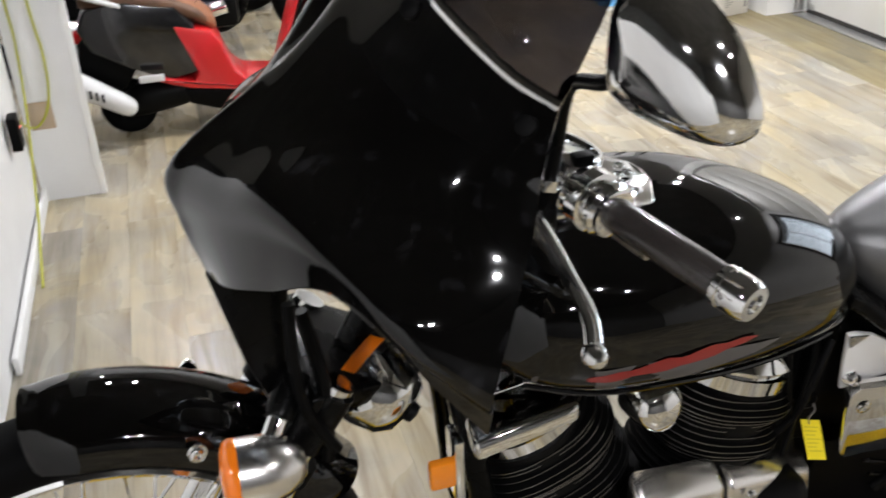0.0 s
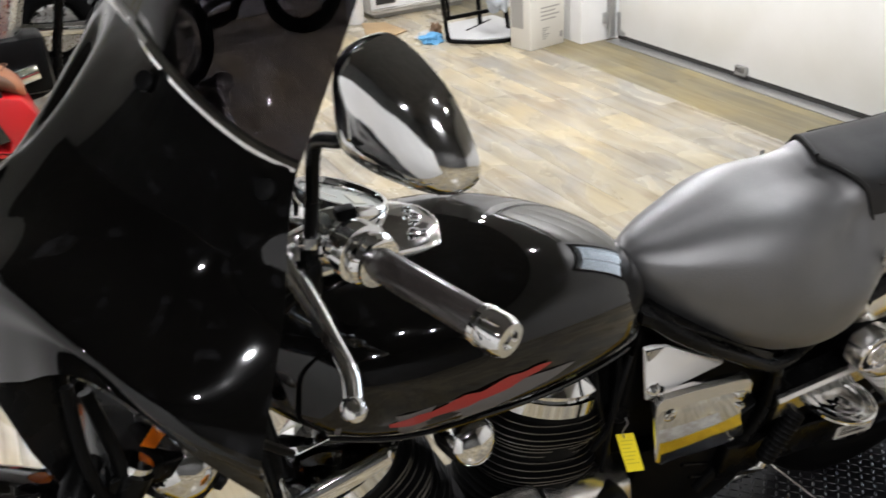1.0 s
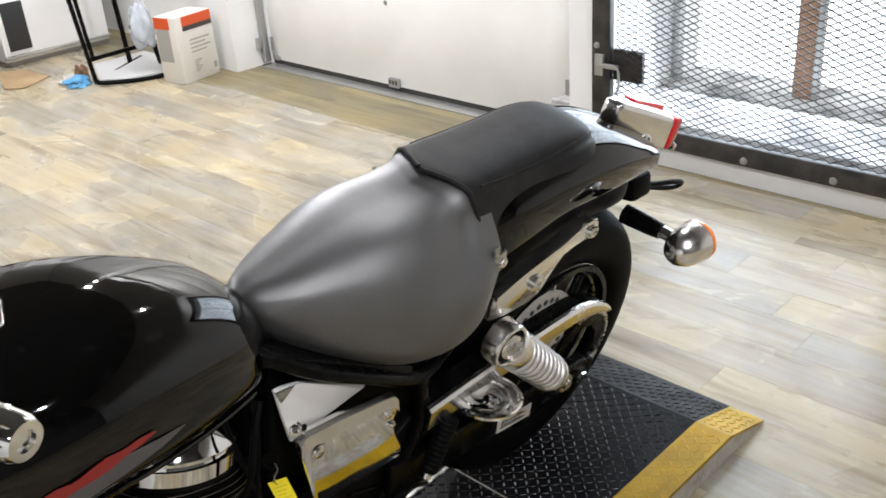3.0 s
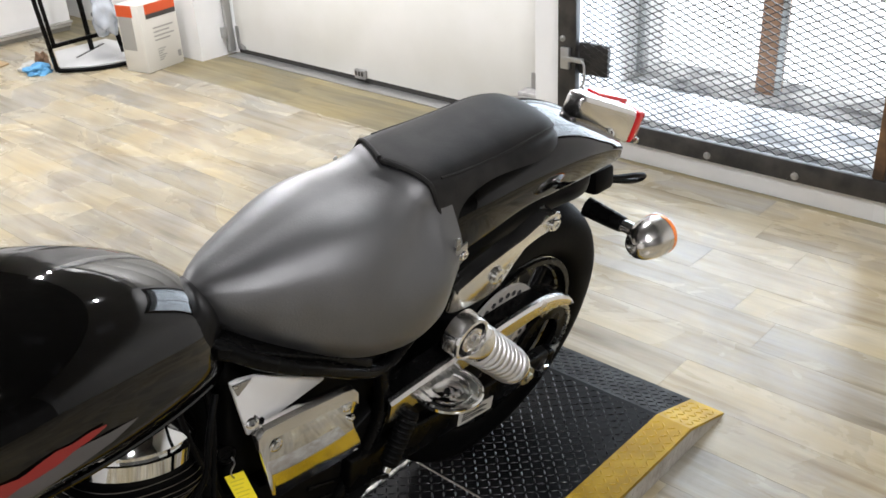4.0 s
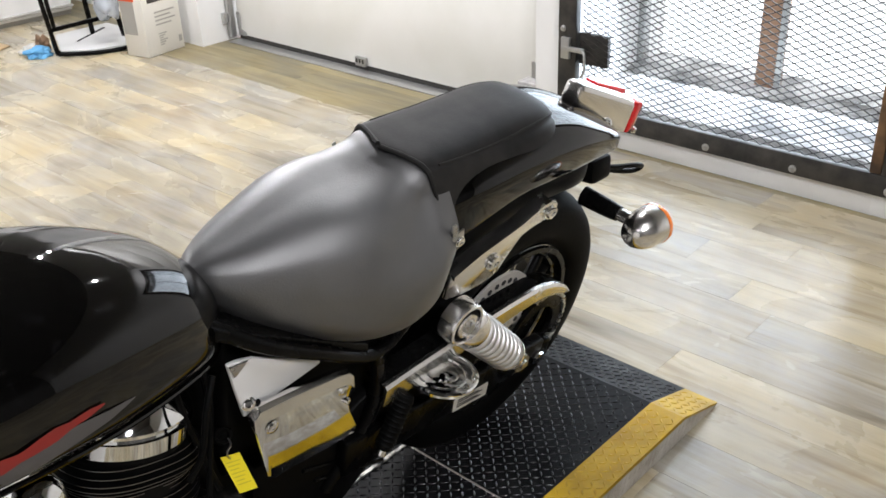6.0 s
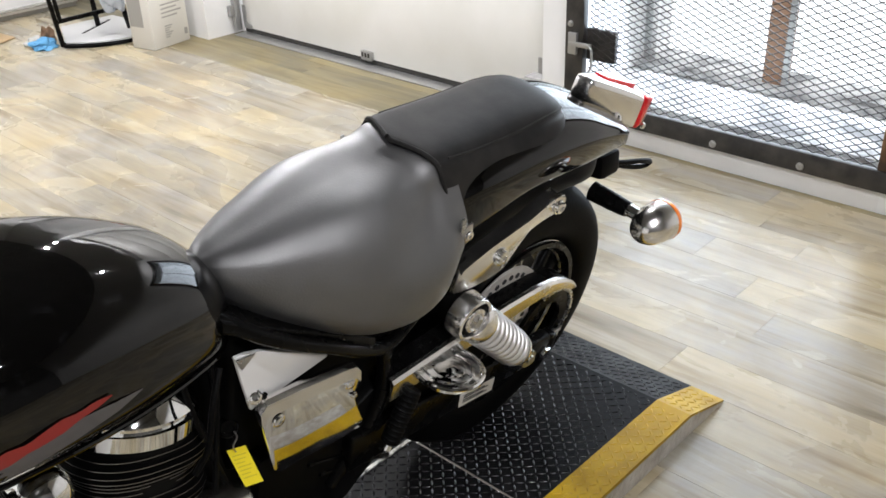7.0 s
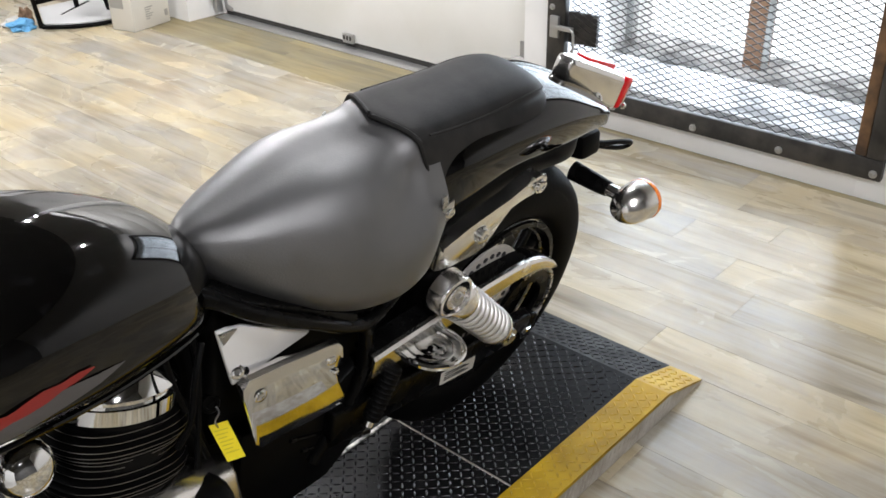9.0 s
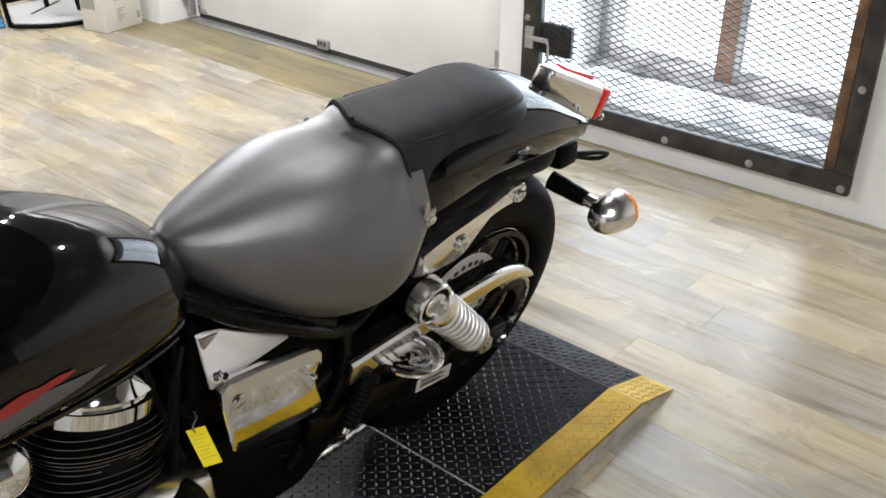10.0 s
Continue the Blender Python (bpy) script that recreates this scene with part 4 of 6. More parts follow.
# engine
def cylinder(base, up, length, r0, fins, name, ry=0.84):
    up = Vector(up).normalized()
    base = Vector(base)
    ob = part(name, tube([base, base + up * length], r0 * 0.8, 28), ENGINE_BLACK, BIKE, "black finned engine cylinder")
    side = Vector((0, 1, 0))
    fwd = side.cross(up).normalized()
    for k in range(fins):
        c = base + up * (length * (0.12 + 0.86 * k / fins))
        r = r0 * (0.93 + 0.07 * math.sin(k * 0.9))
        rings = []
        for h, rr in ((-.0013, .80), (-.0013, .98), (-.0007, 1.0), (.0007, 1.0), (.0013, .98), (.0013, .80)):
            rings.append([c + up * h + fwd * (math.copysign(abs(math.cos(a)) ** 0.8, math.cos(a)) * r * rr) + side * (math.copysign(abs(math.sin(a)) ** 0.8, math.sin(a)) * r * rr * ry) for a in [2 * math.pi * q / 44 for q in range(44)]])
        fin = part("fin", skin(rings), ENGINE_BLACK, ob)
        fin.data.materials.append(FIN_EDGE)
        for f in fin.data.polygons:
            n = f.normal
            if abs(n.dot(up)) < 0.3 and k > fins * 0.35:
                f.material_index = 1
    return ob, base + up * length, up, fwd


RC, rtop, rup, rfwd = cylinder(at(-.735, 0, .43), (.24, 0, 1), .195, .105, 19, "rear_cylinder", 0.9)
FC, ftop, fup, ffwd = cylinder(at(-.925, 0, .42), (-.42, 0, 1), .215, .115, 21, "front_cylinder", 0.92)
for ob, t, u, f in ((RC, rtop, rup, rfwd), (FC, ftop, fup, ffwd)):
    rings = []
    for h, k in ((.0, .96), (.022, .97), (.026, .90), (.030, .90), (.034, .95), (.060, .80), (.078, .5), (.082, .1)):
        rings.append([t + u * h + f * (math.cos(a) * .098 * k) + Vector((0, math.sin(a) * .092 * k, 0)) for a in [2 * math.pi * q / 40 for q in range(40)]])
    part("head_cover", skin(rings), CHROME, ob, "chrome cylinder head cover")
part("plug_lead", tube(cr([at(-.60, -.105, .705), at(-.625, -.115, .66), at(-.640, -.112, .60), at(-.66, -.10, .56)], 5), .005, 8), BLACK_PLASTIC, RC, "black plug lead")
part("side_head_cover", frustum([at(-1.112, -.122, .648), at(-1.112, -.05, .660), at(-1.112, -.05, .692), at(-1.112, -.115, .676)], [at(-.970, -.116, .672), at(-.970, -.05, .684), at(-.970, -.05, .712), at(-.970, -.110, .698)], .008), CHROME, FC, "chrome side head cover")
part("horn_cover", lathe([(-.05, .030), (-.01, .036), (.006, .035), (.014, .029), (.020, .017), (.022, .0)], at(-.853, -.100, .655), (.15, -1, .25), 32), CHROME, BIKE, "chrome oval horn cover")
CASE = part("crankcase", frustum([at(-1.02, -.13, .24), at(-1.02, .13, .24), at(-1.02, .12, .46), at(-1.02, -.12, .46)], [at(-.58, -.12, .24), at(-.58, .12, .24), at(-.58, .11, .45), at(-.58, -.11, .45)], .03), ENGINE_BLACK, BIKE, "black engine crankcase")
part("rear_case_cover", frustum([at(-.735, -.128, .36), at(-.735, -.06, .36), at(-.735, -.06, .522), at(-.735, -.118, .495)], [at(-.545, -.064, .34), at(-.545, -.02, .34), at(-.545, -.02, .442), at(-.545, -.055, .415)], .012), BRIGHT_METAL, CASE, "chrome rear engine cover")
part("front_case_cover", frustum([at(-.895, -.160, .36), at(-.895, -.10, .36), at(-.895, -.10, .560), at(-.895, -.145, .535)], [at(-.745, -.135, .36), at(-.745, -.08, .36), at(-.745, -.08, .532), at(-.745, -.124, .500)], .014), BRIGHT_METAL, CASE, "chrome engine side cover")
for bx, by, bz in ((-.87, -.152, .515), (-.79, -.138, .495), (-.70, -.116, .468), (-.60, -.076, .43)):
    bolt(at(bx, by, bz), (0, -1, .3), .006, .007, CASE)
part("ignition_lock", lathe([(-.02, .016), (.0, .016), (.004, .013), (.004, .009), (.001, .008), (.001, .0)], at(-.559, -.030, .541), (-.2, -1, .3), 20), BLACK_PART, BIKE, "dark ignition lock")
# Black block added to fill the dark gap where the floor would show through.
part("gap_filler", block(-.79, -.50, Y + .0, Y + .10, .28, .735, .012), BLACK_PLASTIC, BIKE, "black filler block added to darken the gap beside the rear cylinder")
for pts in ([at(-.64, -.07, .70), at(-.63, -.07, .62), at(-.61, -.06, .54), at(-.59, -.05, .47)], [at(-.59, -.06, .72), at(-.585, -.06, .64), at(-.60, -.06, .55), at(-.62, -.07, .48)]):
    part("cable", tube(cr(pts, 5), .005, 8), BLACK_PLASTIC, BIKE, "black cable beside the engine")

# front wheel, fork
FW = part("front_wheel", tyre(FAX, .350, .100, .70), RUBBER, BIKE, "black front tyre on a wire-spoked wheel")
part("rim", lathe([(-.040, .292), (-.044, .286), (-.038, .277), (-.015, .268), (.015, .268), (.038, .277), (.044, .286), (.040, .292), (.015, .28), (-.015, .28)], FAX, (0, 1, 0), 60, closed=True), CHROME, FW, "chrome wire-wheel rim")
part("hub", lathe([(-.06, .02), (-.058, .045), (-.05, .045), (-.045, .028), (.045, .028), (.05, .045), (.058, .045), (.06, .02), (.06, .0)], FAX, (0, 1, 0), 28), CHROME, FW, "chrome wheel hub")
for k in range(40):
    a = 2 * math.pi * k / 40
    s = 1 if k % 2 else -1
    b = a + (.9 if (k // 2) % 2 else -.9)
    part("spoke", tube([FAX + Vector((math.cos(b) * .043, s * .052, math.sin(b) * .043)), FAX + Vector((math.cos(a) * .270, s * .012, math.sin(a) * .270))], .0022, 6), CHROME, FW)
rings = []
for k in range(41):
    a = radians(83 + 66 * k / 40)
    rr = .386 + (.004 if k in (0, 40) else 0)
    end = min(1, k / 5, (40 - k) / 5) ** 0.5
    ring = []
    for q in range(17):
        b = math.pi * q / 16
        w = .078 * (0.75 + .25 * end)
        ring.append(FAX + Vector((-math.cos(a) * (rr - .062 + .062 * math.sin(b) ** 0.6), -w * math.cos(b), math.sin(a) * (rr - .062 + .062 * math.sin(b) ** 0.6))))
    rings.append(ring)
FFB = skin(rings, closed=False)
bmesh.ops.solidify(FFB, geom=list(FFB.faces), thickness=.003)
FF = part("front_fender", FFB, BLACK_PAINT, BIKE, "gloss black front fender")
fd = Vector((.56, 0, .83)).normalized()
FO = FAX + Vector((.045, 0, .0))
for s in (-1, 1):
    fo = part("fork_leg", tube([FO + Vector((0, s * .098, -.03)), FO + Vector((0, s * .098, 0)) + fd * .34], .027, 20), CHROME, BIKE, "chrome fork leg")
    part("fork_tube", tube([FO + Vector((0, s * .098, 0)) + fd * .33, FO + Vector((0, s * .098, 0)) + fd * .47], .0205, 18), CHROME, fo, "bright fork tube")
    part("fork_cover", tube([FO + Vector((0, s * .098, 0)) + fd * .38, FO + Vector((0, s * .098, 0)) + fd * .46], .025, 20), BLACK_PART, fo, "black fork cover")
    part("dust_seal", tube([FO + Vector((0, s * .098, 0)) + fd * .335, FO + Vector((0, s * .098, 0)) + fd * .36], .030, 18), BLACK_PLASTIC, fo)
    bolt(FAX + Vector((.14, s * .084, .325)), (0, s, 0), .009, .012, FF)
    fs = signal(at(-1.372 if s < 0 else -1.30, s * (.165 if s < 0 else .12), .752 if s < 0 else .735), (-1, 0, .05), at(-1.315, s * .09, .815), "front_turn_signal")
part("lower_clamp", frustum([at(-1.315, -.125, .77), at(-1.315, .125, .77), at(-1.30, .125, .80), at(-1.30, -.125, .80)], [at(-1.22, -.08, .74), at(-1.22, .08, .74), at(-1.205, .08, .77), at(-1.205, -.08, .77)], .008), BLACK_PART, BIKE, "black lower fork clamp")
part("steering_head", tube([at(-1.255, 0, .72), at(-1.13, 0, .93)], .032, 20), BLACK_PART, BIKE, "black steering head")
LC, LF = at(-1.212, -.04, .735), Vector((-.62, .60, .45)).normalized()
HL = part("passing_lamp", lathe([(-.050, .010), (-.046, .032), (-.030, .048), (.0, .056), (.030, .058), (.036, .055), (.038, .0)], LC, LF, 40), CHROME, BIKE, "chrome lamp shell under the fairing")
part("trim_ring", lathe([(.024, .0595), (.040, .0605), (.040, .052), (.024, .052)], LC, LF, 40, closed=True), AMBER, HL, "orange lamp trim ring")
part("lamp_bolt", lathe([(-.05, .014), (-.058, .012), (-.06, .0)], LC, LF, 12), BLACK_PLASTIC, HL)
part("fairing_bracket", plate([at(-1.392, -.10, .965), at(-1.305, -.10, .965), at(-1.318, -.10, .867), at(-1.325, -.10, .79), at(-1.345, -.10, .785), at(-1.366, -.10, .848)], .012, (0, 1, 0), .004), BLACK_PART, BIKE, "black bracket behind the fairing")
part("side_reflector", block(-1.180, -1.148, Y - .155, Y - .140, .652, .690, .004), material("amber_reflector", (0.75, 0.22, 0.01), 0.2, 0, 0.5), BIKE, "amber side reflector")
part("reflector_bracket", block(-1.150, -1.138, Y - .158, Y - .12, .63, .72, .003), CHROME, BIKE, "bright bracket beside the reflector")
for pts, r in (([at(-1.315, -.13, .93), at(-1.318, -.135, .86), at(-1.31, -.13, .79), at(-1.28, -.12, .72)], .007), ([at(-1.30, -.10, .90), at(-1.285, -.11, .80), at(-1.29, -.11, .70)], .008)):
    part("hose", tube(cr(pts, 6), r, 10), BLACK_PLASTIC, BIKE, "black hose at the fork")

# fairing: rows from the screen's foot down to the lower edge, columns from the rear edge to the nose
FAIR = [
    [(-1.117, -0.363, 1.194), (-1.144, -0.34, 1.212), (-1.168, -0.3, 1.238), (-1.18, -0.24, 1.258), (-1.18, -0.15, 1.268), (-1.179, -0.06, 1.272), (-1.178, 0.0, 1.272)],
    [(-1.133, -0.372, 1.15), (-1.173, -0.343, 1.164), (-1.205, -0.295, 1.183), (-1.223, -0.227, 1.199), (-1.231, -0.152, 1.207), (-1.236, -0.08, 1.211), (-1.22, -0.035, 1.204)],
    [(-1.149, -0.385, 1.092), (-1.206, -0.36, 1.11), (-1.246, -0.311, 1.135), (-1.273, -0.245, 1.15), (-1.292, -0.175, 1.154), (-1.307, -0.111, 1.153), (-1.305, -0.088, 1.156)],
    [(-1.194, -0.428, 1.0), (-1.25, -0.401, 1.05), (-1.294, -0.351, 1.102), (-1.33, -0.29, 1.125), (-1.363, -0.212, 1.108), (-1.389, -0.149, 1.097), (-1.401, -0.119, 1.098)],
    [(-1.19, -0.392, 0.956), (-1.245, -0.366, 1.006), (-1.296, -0.324, 1.066), (-1.333, -0.259, 1.068), (-1.367, -0.191, 1.048), (-1.391, -0.134, 1.033), (-1.402, -0.114, 1.041)],
    [(-1.188, -0.35, 0.909), (-1.238, -0.33, 0.964), (-1.298, -0.295, 1.03), (-1.337, -0.235, 1.008), (-1.365, -0.179, 0.986), (-1.378, -0.132, 0.975), (-1.386, -0.112, 0.984)],
]


# the flared lower band stands out from the body, most at the nose
for row, flare in ((4, .040), (5, .090)):
    FAIR[row] = [tuple(Vector(p) - Vector((.04, .855, -.51)) * flare * k) for k, p in zip((.70, .90, 1.0, 1.0, .95, .72, .5), FAIR[row])]


def across(p, keel):
    """The same place on the other side of the fairing's keel, which falls away a little more."""
    off = keel[1] - p[1]
    return Vector((p[0] + .10 * off, keel[1] + off, p[2] - .10 * off))


def fairing():
    rows = []
    for row in FAIR:
        rows.append(cr([Vector(p) for p in row] + [across(p, row[-1]) for p in reversed(row[:-1])], 7))
    rings = [[p + Vector((0, Y, 0)) for p in cr(c, 7)] for c in zip(*rows)]
    bm = skin(rings, closed=False)
    bmesh.ops.solidify(bm, geom=list(bm.faces), thickness=-0.004)
    return bm


FAIRING = part("fairing", fairing(), BLACK_PAINT, BIKE, "gloss black handlebar fairing", smooth=60)
foot = FAIR[0] + mirrored(reversed(FAIR[0][:-1]))
part("screen_trim", tube([at(*p) + Vector((0, 0, .002)) for p in cr(foot, 5)], .0055, 8), CHROME, FAIRING, "bright trim strip along the screen's foot")
for p, lead in ((FAIR[0][0], .026), (FAIR[0][3], .016)):
    for s in (-1, 1):
        part("screen_bolt", lathe([(-.008, .0085), (.002, .0085), (.003, .0065), (.0025, .0)], at(p[0] - lead, s * (abs(p[1]) - .002), p[2] - .010), (-.6, s * .6, .5), 18), BLACK_PLASTIC, FAIRING, "black bolt under the screen")
SMOKE = material("smoked_screen", (0.05, 0.046, 0.053), 0.02)
shader(SMOKE).inputs["Transmission Weight"].default_value = 1.0
shader(SMOKE).inputs["IOR"].default_value = 1.22
rows = []
for k in range(9):
    t = k / 8
    row = []
    for p in cr(foot, 5):
        lean = Vector((.075, 0, .0))
        c = Vector(p)
        row.append(at(c.x + t * .085 + .03 * t * t, c.y * (1 - .20 * t * t), c.z + t * (.155 + .03 * (1 - abs(c.y) / .363))))
    rows.append(row)
bm = skin(rows, closed=False)
bmesh.ops.solidify(bm, geom=list(bm.faces), thickness=.003)
SCREEN = part("windscreen", bm, SMOKE, BIKE, "smoked see-through windscreen", smooth=60)
SCREEN.visible_shadow = False

# handlebar and controls
MIRROR = [(.052, .035), (.038, .047), (.017, .054), (-.001, .052), (-.022, .041), (-.048, .019), (-.067, -.017), (-.067, -.037), (-.054, -.050), (-.027, -.054), (.018, -.052), (.047, -.045), (.060, -.033), (.0595, .004)]
HB = bmesh.new()
bar = [(-.993, -.424, 1.046), (-1.012, -.369, 1.054), (-1.036, -.30, 1.064), (-1.057, -.24, 1.071), (-1.088, -.17, 1.062), (-1.115, -.10, 1.03), (-1.12, 0, 1.02)]
full = bar + mirrored(reversed(bar[:-1]))
tube([at(*p) for p in cr(full, 5)], .0125, 14, HB)
HBO = part("handlebar", HB, CHROME, BIKE, "chrome handlebar")
for s in (-1, 1):
    a, b = at(-1.036, s * .300, 1.064), at(-.988, s * .438, 1.044)
    d = (b - a).normalized()
    gr = part("grip", lathe([(0, .0), (0, .0145), (.004, .0160), (.122, .0160), (.126, .0145), (.127, .0)], a, d, 28), GRIP, HBO, "black rubber grip")
    part("bar_end", lathe([(.122, .0150), (.124, .0184), (.130, .0187), (.131, .0178), (.133, .0178), (.134, .0187), (.150, .0184), (.156, .0155), (.156, .009), (.152, .008), (.152, .0)], a, d, 30), CHROME, gr, "chrome faceted bar end")
    part("flange", lathe([(-.016, .020), (-.014, .025), (-.006, .027), (-.002, .0235), (.002, .0235), (.004, .0165)], a, d, 28), CHROME, gr, "chrome grip flange")
    SWI = part("switch_housing", lathe([(-.075, .014), (-.073, .026), (-.062, .029), (-.050, .027), (-.046, .0235), (-.038, .0235), (-.034, .029), (-.020, .029), (-.017, .022), (-.012, .0)], a, d, 26), CHROME, HBO, "chrome switch housing")
    part("switch", block(-.01, .01, -.008, .008, 0, .012, .003), BLACK_PLASTIC, SWI).location = a - d * .05 + Vector((.006, 0, .028)) - origin_of(SWI)
    part("choke_tab", plate([a + Vector((.0, s * -.01, -.026)), a + Vector((.022, s * -.004, -.045)), a + Vector((.030, s * .012, -.050)), a + Vector((.016, s * .018, -.022))], .006, (.6, 0, .8), .002), SATIN_METAL, SWI, "metal thumb tab")
    # lever with its perch
    pv = at(-1.098, s * .283, 1.085)
    PR = part("lever_perch", frustum([pv + Vector((-.03, -.012, -.012)), pv + Vector((-.03, .014, -.012)), pv + Vector((-.03, .014, .012)), pv + Vector((-.03, -.012, .012))], [a - d * .075 + Vector((.0, -.012, -.014)), a - d * .075 + Vector((.0, .012, -.014)), a - d * .075 + Vector((.0, .012, .014)), a - d * .075 + Vector((.0, -.012, .014))], .005), CHROME, HBO, "chrome lever perch")
    path = cr([pv + Vector((-.022, s * .0, 0)), at(-1.118, s * .330, 1.078), at(-1.118, s * .385, 1.066), at(-1.118, s * .432, 1.052), at(-1.128, s * .462, 1.040)], 6)
    rings = []
    for i, p in enumerate(path):
        k = i / (len(path) - 1)
        w, h = .013 - .006 * min(1, k * 1.6), .0055
        dd = (path[min(i + 1, len(path) - 1)] - path[max(i - 1, 0)]).normalized()
        n = dd.cross(Vector((0, 0, 1))).normalized()
        u = n.cross(dd)
        rings.append([p + n * (w * math.cos(q * math.pi / 5)) + u * (h * math.sin(q * math.pi / 5)) for q in range(10)])
    LV = part("clutch_lever" if s < 0 else "brake_lever", skin(rings), CHROME, HBO, "bright curved hand lever")
    bm = bmesh.new()
    bmesh.ops.create_uvsphere(bm, u_segments=20, v_segments=12, radius=.0098)
    part("ball_end", moved(bm, Matrix.Translation(path[-1]) @ Matrix.Diagonal((1.0, 1.25, 1.0, 1))), CHROME, LV)
    part("pivot", lathe([(-.014, .008), (.014, .008), (.016, .005), (.016, .0)], pv, (0, 0, 1), 16), SATIN_METAL, PR)
    # mirror: stem, domed chrome shell, glass on the rider's side
    c = at(-1.048, s * .412, 1.240)
    face = Vector((1, -s * .32, .06)).normalized()
    ex = Vector((0, 0, 1)).cross(face).normalized() * -s
    ez = Vector((-.055, s * .018, .998))
    ST = part("mirror", tube(cr([at(-1.100, s * .290, 1.052), at(-1.094, s * .288, 1.09), at(-1.086, s * .286, 1.13), at(-1.081, s * .288, 1.168), at(-1.080, s * .306, 1.192), c + ex * .056 - ez * .030 - face * .014, c + ex * .035 - ez * .012 - face * .006], 5), .0065, 10), BLACK_PART, HBO, "black mirror stem with chrome teardrop shell")
    part("stem_base", lathe([(-.004, .0), (-.004, .010), (.0, .0115), (.030, .0115), (.034, .009), (.046, .009), (.048, .0065)], at(-1.101, s * .2905, 1.046), Vector((.14, 0, 1)).normalized(), 20), BLACK_PART, ST, "black stem base")
    part("lock_nut", lathe([(.048, .0065), (.048, .0105), (.058, .0105), (.058, .0065)], at(-1.101, s * .2905, 1.046), Vector((.14, 0, 1)).normalized(), 6), CHROME, ST, "chrome lock nut")
    oval = MIRROR[-1:] + MIRROR + MIRROR[:2]
    oval = cr([(u, v, 0) for u, v in oval], 4)[4:-4][:-1]
    rings = [[c + (ex * p.x + ez * p.y) * max(math.cos(math.pi / 2 * q / 14), .02) ** .75 - face * (math.sin(math.pi / 2 * q / 14) * .038) for p in oval] for q in range(15)]
    SH = part("shell", skin(rings), CHROME, ST, "chrome domed mirror shell", smooth=70)
    part("mirror_rim", skin([[c + (ex * p.x + ez * p.y) * k + face * h for p in oval] for k, h in ((1.0, 0), (.995, .005), (.95, .006), (.95, .003))]), CHROME, ST)
    part("mirror_glass", skin([[c + (ex * p.x + ez * p.y) * .948 + face * h for p in oval] for h in (.0032, .0042)]), material("mirror_silver", (.9, .9, .9), .01, 1.0), ST, "mirror glass")
for s in (-1, 1):
    part("control_cable", tube(cr([at(-1.10, s * .26, 1.08), at(-1.16, s * .20, 1.08), at(-1.20, s * .10, 1.0), at(-1.18, s * .05, .9)], 6), .005, 8), BLACK_PLASTIC, BIKE, "black control cable")
    part("control_cable", tube(cr([at(-1.09, s * .27, 1.05), at(-1.15, s * .24, .98), at(-1.17, s * .18, .86), at(-1.10, s * .12, .75)], 6), .0055, 8), BLACK_PLASTIC, BIKE, "black control cable")

# yellow tag hanging from the lock
TAG = thing("hang_tag", at(-.556, -.06, .45), "yellow card hang tag with unreadable print, on the motorcycle's key", "tag")
a, b, c2, d2 = at(-.578, -.046, .519), at(-.549, -.053, .515), at(-.539, -.071, .450), at(-.567, -.064, .453)
TC = part("card", plate([a, b, c2, d2], .001, (0, -1, .1)), TAG_YELLOW, TAG, "yellow card")
for k in range(7):
    f0, f1 = .16 + k * .10, .185 + k * .10
    l0, l1 = a.lerp(d2, f0), b.lerp(c2, f0)
    m0, m1 = a.lerp(d2, f1), b.lerp(c2, f1)
    e = .84 - .12 * (k % 3)
    off = Vector((0, -.0014, 0))
    part("print", plate([l0.lerp(l1, .12) + off, l0.lerp(l1, e) + off, m0.lerp(m1, e) + off, m0.lerp(m1, .12) + off], .0003, (0, -1, .1)), TAG_PRINT, TC)
part("tie", tube(cr([a.lerp(b, .45) + Vector((0, -.002, -.006)), a.lerp(b, .4) + Vector((-.004, -.006, .010)), at(-.560, -.052, .536), at(-.559, -.045, .543)], 5), .0014, 6), SATIN_METAL, TAG, "wire tie")

# ---- barred window ----
GLOW = bpy.data.materials.new("bright_outdoors")
GLOW.use_nodes = True
GLOW.node_tree.nodes.clear()
em = GLOW.node_tree.nodes.new("ShaderNodeEmission")
em.inputs["Color"].default_value, em.inputs["Strength"].default_value = (0.93, 0.96, 1.0, 1), 2.2
GLOW.node_tree.links.new(em.outputs["Emission"], GLOW.node_tree.nodes.new("ShaderNodeOutputMaterial").inputs["Surface"])
single("backdrop", block(3.4, 3.42, -2.2, 3.2, -0.6, 3.2), GLOW, "plain white daylight outside the window", "backdrop", kind="structure", smooth=0)
single("window_ledge", block(1.94, 2.62, -0.6, 1.35, 0.06, 0.165, 0.006), SILL, "dirty pale concrete ledge inside the barred window", "ledge", kind="structure")
single("ledge_kerb", block(2.33, 2.62, -0.6, 1.35, 0.1655, 0.182, 0.006), SILL, "low dirty concrete kerb under the glazing", "ledge", kind="structure")
single("bay_wall_1", block(2.15, 2.62, 1.05, 1.30, 0.1, 2.3), WALL_WHITE, "white side of the window bay", "wall", kind="structure", smooth=0)
single("bay_wall_2", block(2.15, 2.62, -0.56, -0.46, 0.1, 2.3), WALL_WHITE, "white side of the window bay", "wall", kind="structure", smooth=0)
single("bay_top", block(2.15, 2.62, -0.56, 1.30, 2.3, 2.4), WALL_WHITE, "white top of the window bay", "wall", kind="structure", smooth=0)
WINF = thing("window_1", (2.44, 0.4, 0.2), "brown wooden window post with bright panes in the bay", "window", kind="structure")
